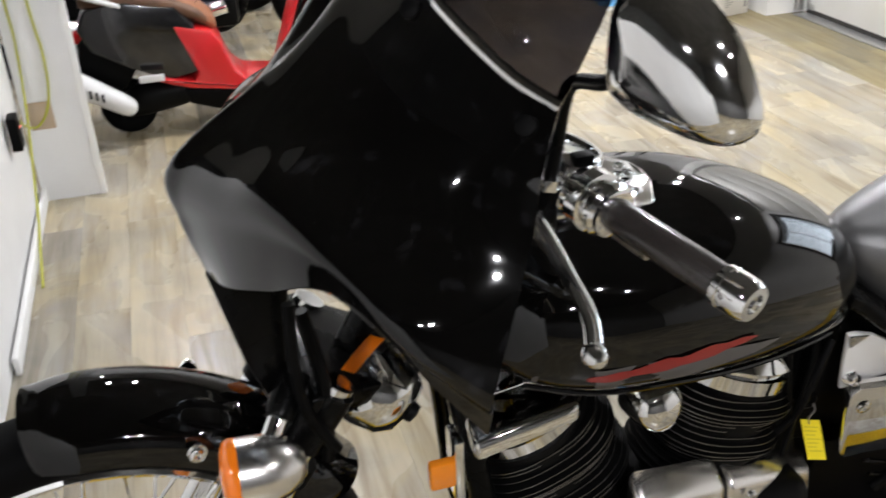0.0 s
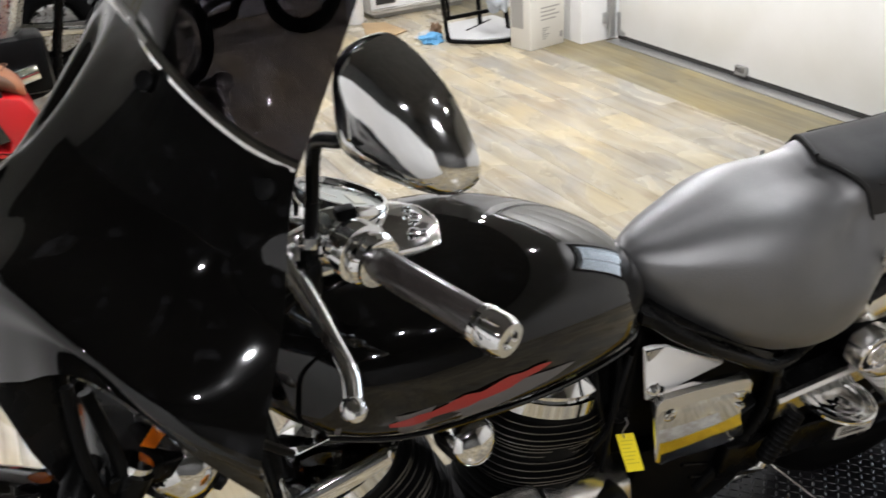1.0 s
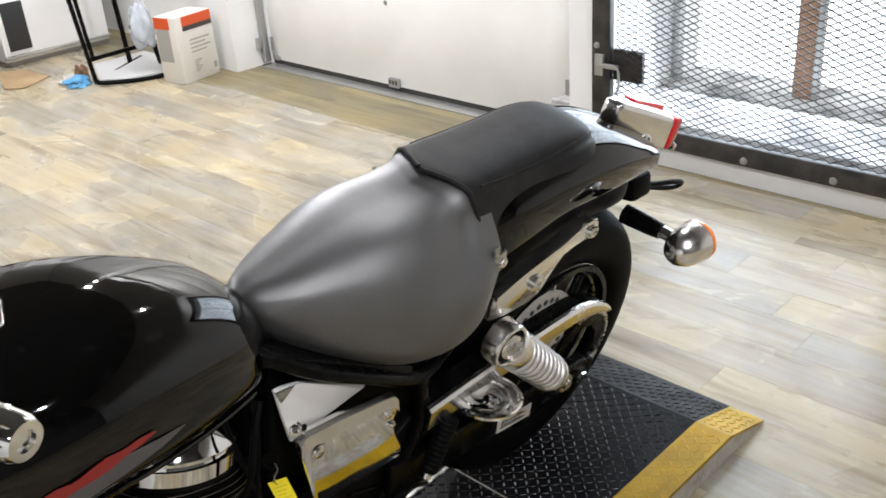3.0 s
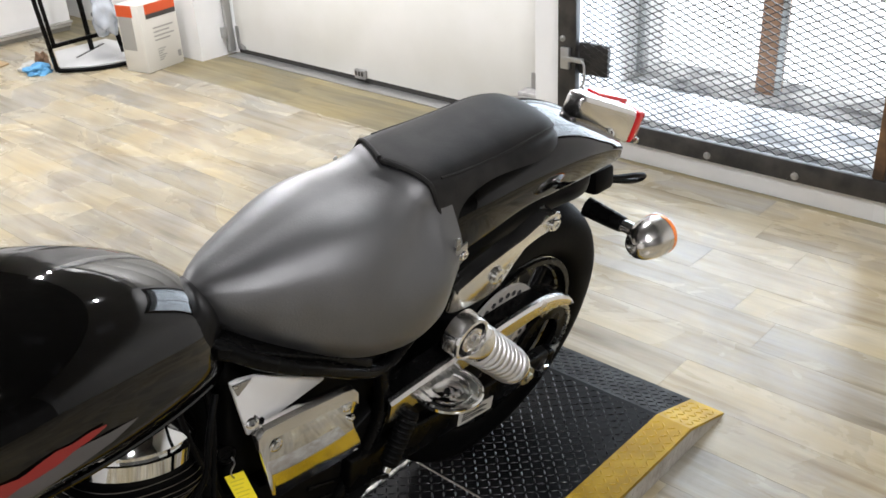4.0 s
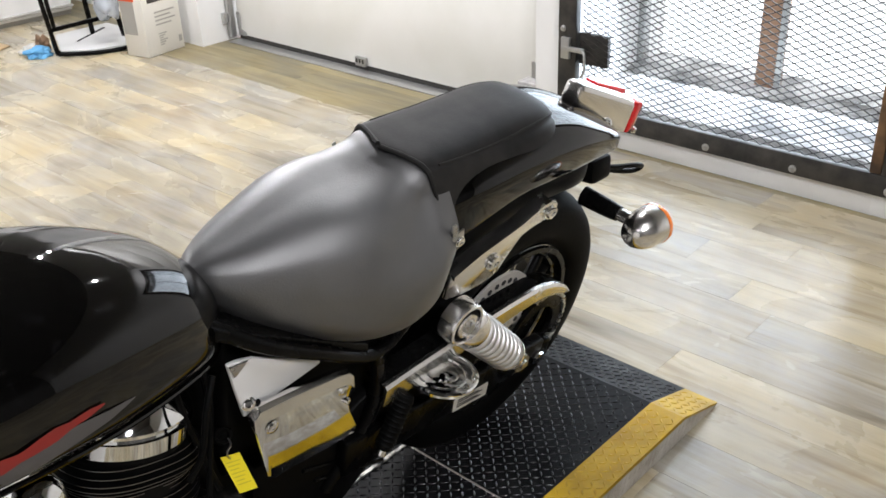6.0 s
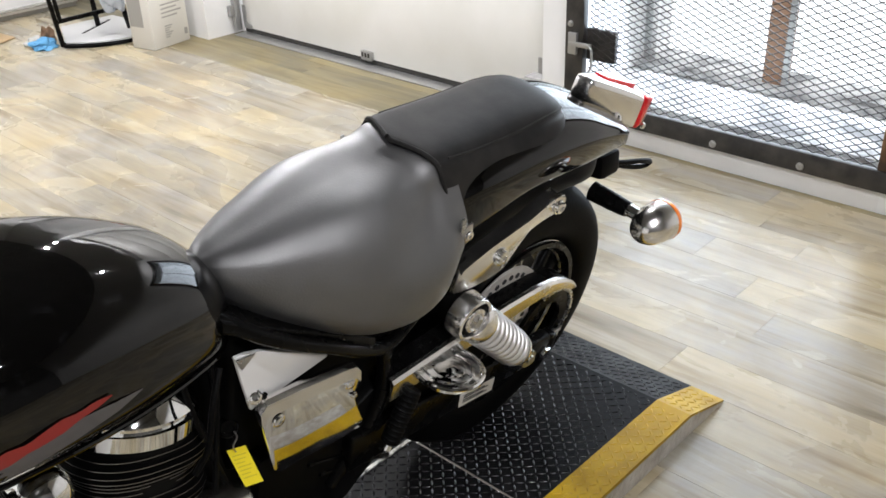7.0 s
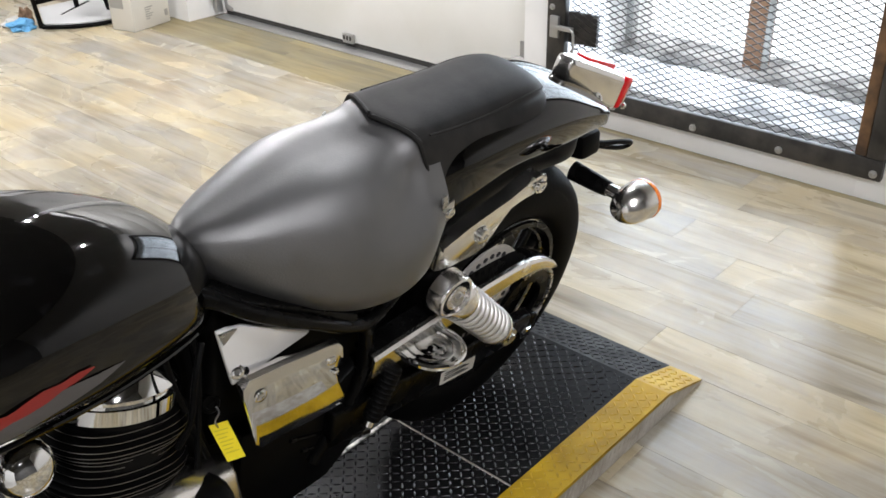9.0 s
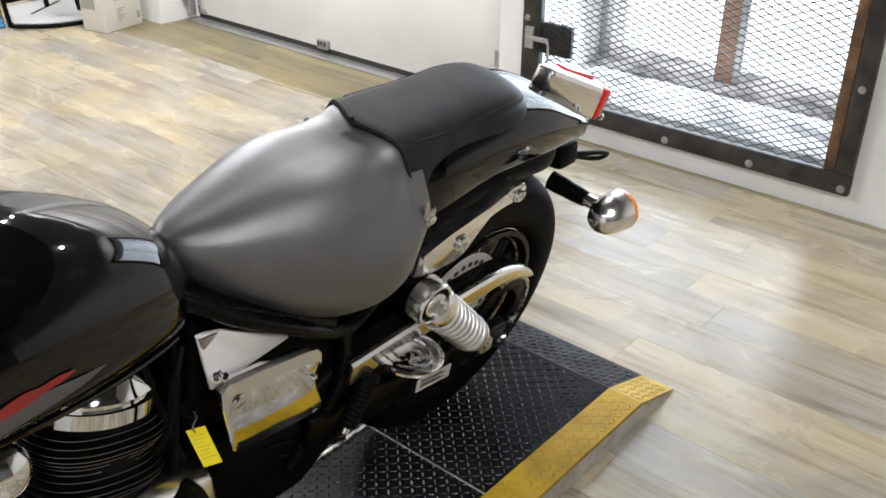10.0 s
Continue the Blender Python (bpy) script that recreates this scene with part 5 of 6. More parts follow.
part("post", block(2.41, 2.47, 0.415, 0.505, 0.182, 2.3, 0.004), WOOD_POST, WINF, "brown wooden post")
part("jamb", block(2.395, 2.435, 1.012, 1.049, 0.182, 2.3, 0.003), GALV, WINF, "pale metal jamb")
part("bead", block(2.40, 2.41, 0.395, 0.422, 0.182, 2.3, 0.002), GALV, WINF, "pale metal bead")
CLEAR = material("window_glass", (0.96, 0.97, 0.97), 0.0)
shader(CLEAR).inputs["Transmission Weight"].default_value = 1.0
for y0, y1 in ((-0.46, 0.41), (0.51, 1.05)):
    pn = part("pane", block(2.437, 2.443, y0, y1, 0.182, 2.3), CLEAR, WINF, "clear glass pane", smooth=0)
    pn.visible_shadow = False

GRATE = thing("window_grate", (1.88, 0.42, 0.1), "black steel window grate of expanded metal, bolted to the wall", "window grate")
part("rail", block(1.868, 1.898, -0.262, 1.085, 0.085, 0.158, 0.004), CAGE, GRATE, "black lower rail")
part("rail", block(1.868, 1.898, -0.262, 1.085, 2.10, 2.17, 0.004), CAGE, GRATE, "black upper rail")
part("upright", block(1.866, 1.898, 1.0, 1.085, 0.159, 2.099, 0.004), CAGE, GRATE, "black latch-side upright")
part("upright", block(1.866, 1.898, -0.262, -0.205, 0.159, 2.099, 0.004), CAGE, GRATE, "black hinge-side upright")
part("inner_bar", block(1.872, 1.896, -0.203, -0.165, 0.159, 2.099, 0.003), RUST, GRATE, "rusty inner angle bar")
for by in (0.415, 0.085, -0.237, 0.76):
    bolt(Vector((1.868, by, 0.108)), (-1, 0, 0), 0.011, 0.010, GRATE, GALV)
for bz in (0.45, 0.8):
    bolt(Vector((1.866, 1.06, bz)), (-1, 0, 0), 0.010, 0.009, GRATE, GALV)
    bolt(Vector((1.866, -0.235, bz)), (-1, 0, 0), 0.010, 0.009, GRATE, GALV)


def expanded(x, y0, y1, z0, z1, lw, sw, r, mat, name, label):
    """Expanded metal: zigzag strands, thickened where they meet."""
    v, f = [], []
    ny, nz = int(round((y1 - y0) / lw)), int(round((z1 - z0) / sw))
    for j in range(nz + 1):
        for i in range(ny * 2):
            up = (i + j) % 2
            ya, yb = y0 + i * lw / 2, y0 + (i + 1) * lw / 2
            za = z0 + j * sw + (sw / 2 if up else -sw / 2) * 0.94
            zb = z0 + j * sw + (-sw / 2 if up else sw / 2) * 0.94
            o = len(v)
            for yy, zz, dx in ((ya, za, 0.003 if up else -0.003), (yb, zb, -0.003 if up else 0.003)):
                v += [(x + dx - r, yy, zz - r * 0.9), (x + dx + r, yy, zz - r * 0.9), (x + dx + r, yy, zz + r * 0.9), (x + dx - r, yy, zz + r * 0.9)]
            f += [(o + k, o + (k + 1) % 4, o + 4 + (k + 1) % 4, o + 4 + k) for k in range(4)]
            if up:
                o = len(v)
                w = lw * 0.09
                for yy in (ya - w, ya + w):
                    v += [(x + 0.003 - r, yy, za - r * 1.2), (x + 0.003 + r, yy, za - r * 1.2), (x + 0.003 + r, yy, za + r * 1.1), (x + 0.003 - r, yy, za + r * 1.1)]
                f += [(o + k, o + (k + 1) % 4, o + 4 + (k + 1) % 4, o + 4 + k) for k in range(4)] + [(o, o + 1, o + 2, o + 3), (o + 4, o + 5, o + 6, o + 7)]
    me = bpy.data.meshes.new(name)
    me.from_pydata(v, [], f)
    me.materials.append(mat)
    ob = new(name, me)
    ob.parent = GRATE
    ob.location = -Vector(GRATE.location)
    return tagged(ob, label, kind="stuff")


expanded(1.884, -0.163, 0.998, 0.168, 2.09, 0.0545, 0.0122, 0.0019, CAGE, "expanded_mesh", "black expanded-metal mesh")
expanded(1.905, 0.862, 1.0, 0.30, 0.44, 0.02, 0.0105, 0.0012, CAGE, "latch_mesh", "fine black mesh behind the latch")
part("latch_box", block(1.888, 1.906, 0.866, 0.998, 0.315, 0.438, 0.003), CAGE, GRATE, "dark steel latch guard plate")
LT = part("latch", block(1.846, 1.862, 0.955, 1.055, 0.368, 0.386, 0.003), GALV, GRATE, "pale metal slide latch")
part("latch_handle", tube(cr([(1.852, 0.965, 0.377), (1.842, 0.945, 0.372), (1.84, 0.94, 0.34), (1.842, 0.942, 0.30), (1.846, 0.96, 0.275)], 5), 0.005, 10), GALV, LT, "bent latch handle")
part("hasp", block(1.848, 1.864, 1.02, 1.06, 0.335, 0.42, 0.003), GALV, LT)

# overhead door hardware
BRK = part("bottom_bracket", plate([(DX - 0.004, 3.42, 0.03), (DX - 0.004, 3.355, 0.03), (DX - 0.004, 3.355, 0.05), (DX - 0.004, 3.40, 0.065), (DX - 0.004, 3.40, 0.16), (DX - 0.004, 3.425, 0.16)], 0.006, (-1, 0, 0), 0.001), GALV, DOOR, "galvanised bottom bracket")
bolt(Vector((DX - 0.010, 3.41, 0.13)), (-1, 0, 0), 0.006, 0.006, BRK, GALV)
bolt(Vector((DX - 0.010, 3.41, 0.08)), (-1, 0, 0), 0.006, 0.006, BRK, GALV)
LIFTH = part("lift_handle", block(DX - 0.022, DX - 0.002, 2.36, 2.435, 0.028, 0.075, 0.004), GALV, DOOR, "small metal lift handle")
for k in range(3):
    part("slot", block(DX - 0.0235, DX - 0.0215, 2.37 + k * 0.022, 2.382 + k * 0.022, 0.045, 0.066), SEAL, LIFTH, smooth=0)
part("edge_bracket", block(DX - 0.006, DX - 0.001, 1.285, 1.322, 0.10, 0.235, 0.001), GALV, DOOR, "galvanised edge bracket")
bolt(Vector((DX, 2.42, 0.452)), (-1, 0, 0), 0.009, 0.008, DOOR, GALV)
TRACK = thing("door_track", (1.98, 3.45, 0), "galvanised roller track beside the overhead door", "door track", kind="structure")
part("rail", block(1.955, 1.995, 3.432, 3.462, 0.02, 2.4, 0.003), GALV, TRACK)
part("rail", block(1.955, 1.995, 1.222, 1.232, 0.02, 2.4, 0.002), GALV, TRACK)
for k in range(3):
    part("clip", block(1.93, 1.957, 3.44, 3.47, 0.10 + k * 0.5, 0.16 + k * 0.5, 0.002), GALV, TRACK)
part("black_strip", block(1.962, 1.978, 3.468, 3.4695, 0.10, 2.2), SEAL, TRACK, smooth=0)
single("threshold", block(1.93, 2.02, 1.222, 3.432, 0.0005, 0.005, 0.001), GALV, "metal threshold strip under the overhead door", "threshold", kind="structure")
single("corner_bead", block(-1.722, -1.700, 2.372, 2.395, 0.0, 3.4, 0.003), WALL_WHITE, "white corner trim of the grey pier", "trim", kind="structure")
single("baseboard", block(-1.92, -1.905, 1.25, 2.378, 0.0, 0.055, 0.003), WALL_WHITE, "white skirting board along the grey partition", "baseboard", kind="structure")

# things on the partition
OUT = thing("outlet_cover", (-1.86, 2.378, 0.33), "beige blank outlet cover on the grey pier", "outlet cover")
part("plate", block(-1.900, -1.818, 2.3725, 2.3795, 0.272, 0.372, 0.003), material("beige_plastic", (0.46, 0.36, 0.26), 0.5), OUT)
ADP = thing("power_adapter", (-1.99, 2.33, 0.28), "black power adapter with small red light on the partition", "power adapter")
part("case", block(-1.918, -1.885, 2.02, 2.09, 0.33, 0.44, 0.006), BLACK_PLASTIC, ADP, "black plastic case")
RLED = bpy.data.materials.new("red_led")
RLED.use_nodes = True
shader(RLED).inputs["Emission Color"].default_value = (1, 0.08, 0.02, 1)
shader(RLED).inputs["Emission Strength"].default_value = 3.0
part("light", block(-1.886, -1.8835, 2.06, 2.066, 0.395, 0.401), RLED, ADP, "red indicator light", smooth=0)
CORD = material("yellow_green_cord", (0.42, 0.42, 0.05), 0.5)
single("extension_cord", tube(cr([(-1.90, 2.36, 1.6), (-1.884, 2.371, 0.726), (-1.882, 2.371, 0.60), (-1.89, 2.36, 0.45), (-1.895, 2.30, 0.33), (-1.898, 2.20, 0.22), (-1.898, 2.05, 0.10), (-1.896, 1.9, 0.03), (-1.88, 1.7, 0.012)], 8), 0.0045, 8), CORD, "yellow-green extension cord hanging down the partition", "cord")
single("extension_cord", tube(cr([(-1.84, 2.371, 1.6), (-1.816, 2.371, 0.718), (-1.806, 2.371, 0.56), (-1.812, 2.371, 0.43), (-1.835, 2.370, 0.34), (-1.874, 2.370, 0.288), (-1.905, 2.34, 0.30), (-1.9, 2.15, 0.39)], 8), 0.0045, 8), CORD, "yellow-green extension cord looped beside the outlet cover", "cord")

# ---- parked scooter ----
RED = material("scooter_red", (0.62, 0.014, 0.018), 0.3, 0, 0.4)
GREY_PAINT = material("scooter_grey", (0.008, 0.008, 0.009), 0.18, 0, 0.5)
WHITE_PAINT = material("scooter_white", (0.72, 0.72, 0.71), 0.3, 0, 0.5)
BROWN = material("brown_vinyl", (0.10, 0.045, 0.022), 0.45)
vary(BROWN, (0.085, 0.04, 0.02), (0.13, 0.06, 0.03), 20, 5)
TAN = material("tan_vinyl", (0.30, 0.125, 0.06), 0.45)


def sheet(points_a, points_b, n=8):
    """A solid skinned between two profiles in x and z at two widths."""
    return skin([cr(points_a, n), cr(points_b, n)], closed=False)


def flank(outline, y0, y1, mat, name, parent, label="", bulge=0.0, bevel=0.012):
    bm = plate([(x, y0, z) for x, z in outline], y1 - y0, (0, 1, 0), bevel)
    return part(name, bm, mat, parent, label)


def scooter():
    S = thing("scooter", (0, 0, 0), "red and dark grey parked scooter with brown quilted seat", "scooter")
    flank([(-.30, .52), (-.26, .60), (-.10, .62), (.08, .58), (.14, .50), (.20, .30), (.02, .26), (-.12, .33), (-.26, .42)], -.14, .14, GREY_PAINT, "rear_body", S, "dark grey rear body")
    flank([(.06, .50), (.21, .46), (.245, .40), (.285, .27), (.33, .225), (.48, .20), (.48, .165), (.10, .225), (.135, .28)], -.146, .146, RED, "side_panel", S, "red side panel")
    flank([(-.03, .285), (.10, .250), (.48, .172), (.48, .150), (.10, .215), (-.03, .262)], -.152, .152, RED, "sill_trim", S, "red sill trim")
    flank([(.06, .212), (.48, .148), (.60, .15), (.60, .10), (.20, .095), (.08, .14)], -.13, .13, BLACK_PLASTIC, "floor_board", S, "black foot board")
    flank([(-.34, .30), (-.30, .46), (-.20, .40), (-.10, .32), (-.16, .22)], -.08, .08, BLACK_PLASTIC, "rear_mudguard", S, "black rear mudguard")
    st = part("seat", body_at([(-.28, .05, .585, .61, .64), (-.22, .12, .58, .625, .665), (-.05, .14, .565, .61, .655), (.08, .135, .52, .575, .615), (.17, .115, .47, .53, .56), (.215, .08, .44, .48, .50), (.225, .03, .44, .46, .47)], 0), BROWN, S, "brown vinyl saddle")
    top = part("seat_top", body_at([(-.285, .03, .625, .635, .645), (-.22, .095, .62, .65, .672), (-.05, .112, .60, .64, .662), (.08, .110, .555, .60, .623), (.165, .105, .47, .535, .572), (.222, .085, .44, .48, .515), (.236, .04, .44, .46, .475)], 0), TAN, st, "tan quilted seat top")
    for k in range(7):
        x = -.19 + k * .062
        z = (.671, .669, .666, .661, .645, .615, .575)[k]
        part("stitch", tube([(x - .03, -.085, z - .016), (x, -.03, z + .001), (x + .012, .0, z + .001), (x, .03, z + .001), (x - .03, .085, z - .016)], .0025, 6), BROWN, top)
    ex = part("exhaust", tube(cr([(-.37, -.15, .285), (-.35, -.152, .28), (-.26, -.155, .225), (-.17, -.155, .165), (-.155, -.15, .155)], 5), .056, 20, r2=.036), WHITE_PAINT, S, "white exhaust silencer cover")
    for k in range(3):
        part("vent", block(-.295 + k * .022, -.285 + k * .022, -.2085, -.2045, .225 - k * .010, .258 - k * .010, .001), PRINT_BLACK, ex)
    part("exhaust_shield", block(-.10, .0, -.19, -.175, .255, .285, .006), WHITE_PAINT, S, "white heat shield")
    for x, r in ((-.165, .115), (.78, .115)):
        w = part("wheel", tyre(Vector((x, 0, r)), r, .09, .9), RUBBER, S, "small black scooter wheel")
        part("rim", lathe([(-.03, .065), (-.02, .05), (-.02, .0)], (x, 0, r), (0, 1, 0), 24), BLACK_PART, w)
    part("engine_case", body_at([(-.20, .05, .08, .13, .18), (-.10, .09, .09, .16, .24), (.06, .10, .12, .18, .26), (.12, .05, .14, .18, .22)], -.03), ENGINE_BLACK, S, "black engine case")
    ls = flank([(.46, .20), (.50, .22), (.66, .66), (.74, .70), (.80, .50), (.70, .22), (.60, .15), (.48, .15)], -.16, .16, BLACK_PAINT, "leg_shield", S, "gloss black leg shield")
    flank([(.455, .20), (.492, .23), (.60, .60), (.588, .61), (.47, .25), (.447, .22)], -.10, .10, RED, "inner_shield", S, "red inner leg shield")
    part("emblem", plate([(.672, -.162, .52), (.690, -.162, .525), (.712, -.162, .43), (.694, -.162, .425)], .004, (0, -1, 0), .001), CHROME, ls, "bright badge strip")
    tl = part("tail_lamp", lathe([(-.01, .03), (.012, .03), (.02, .02), (.022, 0)], (-.31, -.03, .465), (-1, -.3, 0), 20), RED_LENS, S, "round red tail lamp")
    part("grab_rail", tube(cr([(-.12, -.13, .60), (-.26, -.12, .655), (-.33, 0, .66), (-.26, .12, .655), (-.12, .13, .60)], 6), .012, 10), WHITE_PAINT, S, "white grab rail")
    part("handlebar", tube(cr([(.66, -.30, .84), (.72, -.15, .86), (.75, 0, .84), (.72, .15, .86), (.66, .30, .84)], 5), .018, 10), BLACK_PLASTIC, S, "black handlebar")
    part("plate_bar", block(-.335, -.325, -.07, .07, .36, .42, .002), WHITE_PAINT, S, "blank pale plate")
    return S


def body_at(rows, y, n_ring=28, steps=4):
    bm = body(rows, n_ring, steps, 2.6, 2.6)
    return moved(bm, Matrix.Translation((0, y - Y, 0)))


SCO = scooter()
SCO.location = (-1.43, 3.0, 0.0)
for o in SCO.children:
    if not o.name.startswith(("wheel", "exhaust")):
        o.scale.z, o.location.z = 0.92, o.location.z * 0.92


# ---- machines parked behind ----
def parked_motorcycle(label, colour, spokes, wheel_r=0.31):
    M = thing("motorcycle", (0, 0, 0), label, "motorcycle")
    for x, wd in ((0.0, .16), (1.5, .11)):
        w = part("wheel", tyre(Vector((x, 0, wheel_r)), wheel_r, wd, .86), RUBBER, M, "black tyre")
        part("rim", lathe([(-.04, wheel_r * .75), (-.045, wheel_r * .71), (-.02, wheel_r * .66), (.02, wheel_r * .66), (.045, wheel_r * .71), (.04, wheel_r * .75), (.02, wheel_r * .71), (-.02, wheel_r * .71)], (x, 0, wheel_r), (0, 1, 0), 40, closed=True), CHROME if spokes > 8 else SATIN_METAL, w)
        part("hub", lathe([(-.06, .0), (-.06, .04), (-.03, .05), (.03, .05), (.06, .04), (.06, 0)], (x, 0, wheel_r), (0, 1, 0), 20), SATIN_METAL, w)
        for k in range(spokes):
            a = 2 * math.pi * k / spokes
            part("spoke", tube([Vector((x + math.cos(a) * .03, -.02, wheel_r + math.sin(a) * .03)), Vector((x + math.cos(a) * wheel_r * .69, -.01, wheel_r + math.sin(a) * wheel_r * .69))], .003 if spokes > 8 else .012, 6), CHROME if spokes > 8 else SATIN_METAL, w)
        part("brake_disc", lathe([(-.002, .06), (-.002, .13), (.002, .13), (.002, .06)], (x, -.07, wheel_r), (0, 1, 0), 36, closed=True), SATIN_METAL, w)
    part("fuel_tank", body_at([(.62, .06, .70, .74, .80), (.70, .13, .66, .74, .84), (.90, .16, .67, .76, .87), (1.05, .12, .70, .78, .87), (1.12, .05, .74, .79, .84)], 0), colour, M, "gloss tank")
    part("seat", body_at([(-.10, .05, .62, .68, .72), (.0, .13, .60, .66, .71), (.25, .16, .56, .61, .66), (.50, .13, .60, .65, .70), (.66, .08, .66, .70, .74)], 0), LEATHER, M, "black vinyl seat")
    part("rear_fender", body_at([(-.34, .05, .50, .54, .58), (-.25, .10, .54, .60, .65), (.0, .11, .58, .64, .70), (.15, .10, .56, .62, .68)], 0), colour, M, "gloss rear fender")
    rings = []
    for k in range(17):
        a = radians(40 + 95 * k / 16)
        rings.append([Vector((1.5 + math.cos(a) * (wheel_r + .035 - .05 * (1 - math.sin(math.pi * q / 8) ** .6)), -.075 * math.cos(math.pi * q / 8), wheel_r + math.sin(a) * (wheel_r + .035 - .05 * (1 - math.sin(math.pi * q / 8) ** .6)))) for q in range(9)])
    ffb = skin(rings, closed=False)
    bmesh.ops.solidify(ffb, geom=list(ffb.faces), thickness=.003)
    part("front_fender", ffb, colour, M, "gloss front fender")
    for s in (-1, 1):
        part("fork_leg", tube([(1.5, s * .10, wheel_r - .02), (1.22, s * .10, .86)], .026, 14), CHROME, M, "chrome fork leg")
        part("exhaust", tube(cr([(.95, s * .15, .30), (.6, s * .19, .26), (.0, s * .20, .30), (-.25, s * .20, .33)], 4), .04, 14), CHROME, M, "chrome exhaust pipe")
        part("turn_signal", lathe([(-.04, .01), (-.02, .03), (.02, .034), (.03, .0)], (1.28, s * .22, .78), (1, 0, 0), 18), CHROME, M, "chrome turn signal")
    part("headlamp", lathe([(-.08, .03), (-.04, .08), (.03, .09), (.05, .085), (.05, 0)], (1.36, 0, .82), (1, 0, 0), 28), CHROME, M, "chrome headlamp")
    part("handlebar", tube(cr([(.98, -.40, 1.0), (1.08, -.28, 1.03), (1.16, -.1, .98), (1.16, .1, .98), (1.08, .28, 1.03), (.98, .40, 1.0)], 5), .013, 10), CHROME, M, "chrome handlebar")
    eng = part("engine", block(.42, 1.02, -.13, .13, .18, .46, .04), ENGINE_BLACK, M, "black engine block")
    for sx, base in ((-.35, .62), (.35, .82)):
        cyl = part("cylinder", tube([(base, 0, .42), (base + sx * .22, 0, .64)], .085, 20), SATIN_METAL, eng, "finned cylinder")
    for k in range(2):
        part("air_cleaner" if k else "engine_cover", lathe([(0, .085), (.03, .085), (.04, .07), (.042, 0)], (.72 + k * .02, -.13, .54 - .25 * k), (0, -1, 0), 30), CHROME, M, "round chrome cover")
    part("frame", tube(cr([(1.18, 0, .82), (1.08, 0, .4), (.95, 0, .16), (.3, 0, .16), (.1, 0, .32)], 5), .025, 10), BLACK_PART, M, "black frame tube")
    return M


PM = parked_motorcycle("parked black cruiser motorcycle with chrome forks and spoked wheels", BLACK_PAINT, 28)
PM.location = (-2.05, 3.92, 0.0)
PM2 = parked_motorcycle("parked black motorcycle with cast alloy wheels", GREY_PAINT, 7, .27)
PM2.location = (-0.90, 4.86, 0.0)

# ---- clutter by the pier ----
CARTON = material("white_carton", (0.66, 0.64, 0.58), 0.6)
ORANGE_PRINT = material("orange_print", (0.65, 0.09, 0.02), 0.5)
GREY_PRINT = material("grey_print", (0.35, 0.34, 0.31), 0.6)
PA, PB2, PC = Vector((1.475, 3.519, 0)), Vector((1.732, 3.569, 0)), Vector((1.438, 3.681, 0))
ux, uy = (PB2 - PA), (PC - PA)
BOXT = thing("carton", (PA + PB2) / 2 + Vector((0, 0.08, 0)), "white cardboard carton with orange and grey print on the floor", "cardboard box")
HB_ = 0.365


def bp(a, b, h, out=0.0):
    n = Vector((ux.y, -ux.x, 0)).normalized() * out
    return PA + ux * a + uy * b + Vector((0, 0, h)) + n


bmx = skin([[bp(0, 0, 0.001), bp(1, 0, 0.001), bp(1, 1, 0.001), bp(0, 1, 0.001)], [bp(0, 0, HB_), bp(1, 0, HB_), bp(1, 1, HB_), bp(0, 1, HB_)]])
bmesh.ops.bevel(bmx, geom=list(bmx.edges), offset=.003, segments=2, affect="EDGES", profile=.5)
BXM = part("carton_body", bmx, CARTON, BOXT)


def print_bar(a0, a1, h0, h1, mat, label=""):
    part("print", plate([bp(a0, 0, h0, .0008), bp(a1, 0, h0, .0008), bp(a1, 0, h1, .0008), bp(a0, 0, h1, .0008)], .0006, (ux.y, -ux.x, 0)), mat, BXM, label)


print_bar(.16, .98, .31, .362, ORANGE_PRINT, "orange printed band")
print_bar(.16, .98, .285, .31, material("dark_print", (.05, .045, .04), .5), "dark printed band")
for k in range(4):
    print_bar(.3, .85 - .12 * (k % 2), .225 - k * .022, .233 - k * .022, GREY_PRINT)
for k in range(6):
    print_bar(.34, .55 - .05 * (k % 3), .11 - k * .012, .116 - k * .012, GREY_PRINT)
print_bar(.86, .95, .04, .075, GREY_PRINT)


def side_bar(b0, b1, h0, h1, mat):
    n = (-ux.normalized()) * .0008
    part("print", plate([bp(0, b0, h0) + n, bp(0, b1, h0) + n, bp(0, b1, h1) + n, bp(0, b0, h1) + n], .0006, -ux), mat, BXM)


side_bar(.35, .95, .12, .30, GREY_PRINT)
side_bar(.30, 1.0, .30, .362, ORANGE_PRINT)

STAND = thing("work_stand", (1.35, 4.0, 0), "black tubular steel stand over a pale board on the floor", "stand")
for a, b in (((1.184, 3.985, .01), (1.10, 4.0, .95)), ((1.205, 4.0, .14), (1.15, 4.02, .95)), ((1.19, 3.99, .015), (1.62, 4.25, .02)), ((1.18, 4.0, .145), (1.56, 3.95, .165)), ((1.56, 3.95, .165), (1.60, 3.98, .015)), ((1.56, 3.95, .165), (1.62, 4.3, .2)), ((1.52, 4.2, .02), (1.50, 4.25, .95))):
    part("bar", block(-.5, .5, -.011, .011, -.011, .011, .003), BLACK_PART, STAND, "black square tube").matrix_local = Matrix.Translation((Vector(a) + Vector(b)) / 2 - Vector(STAND.location)) @ (Vector(b) - Vector(a)).to_track_quat("X", "Z").to_matrix().to_4x4() @ Matrix.Diagonal(((Vector(b) - Vector(a)).length, 1, 1, 1))
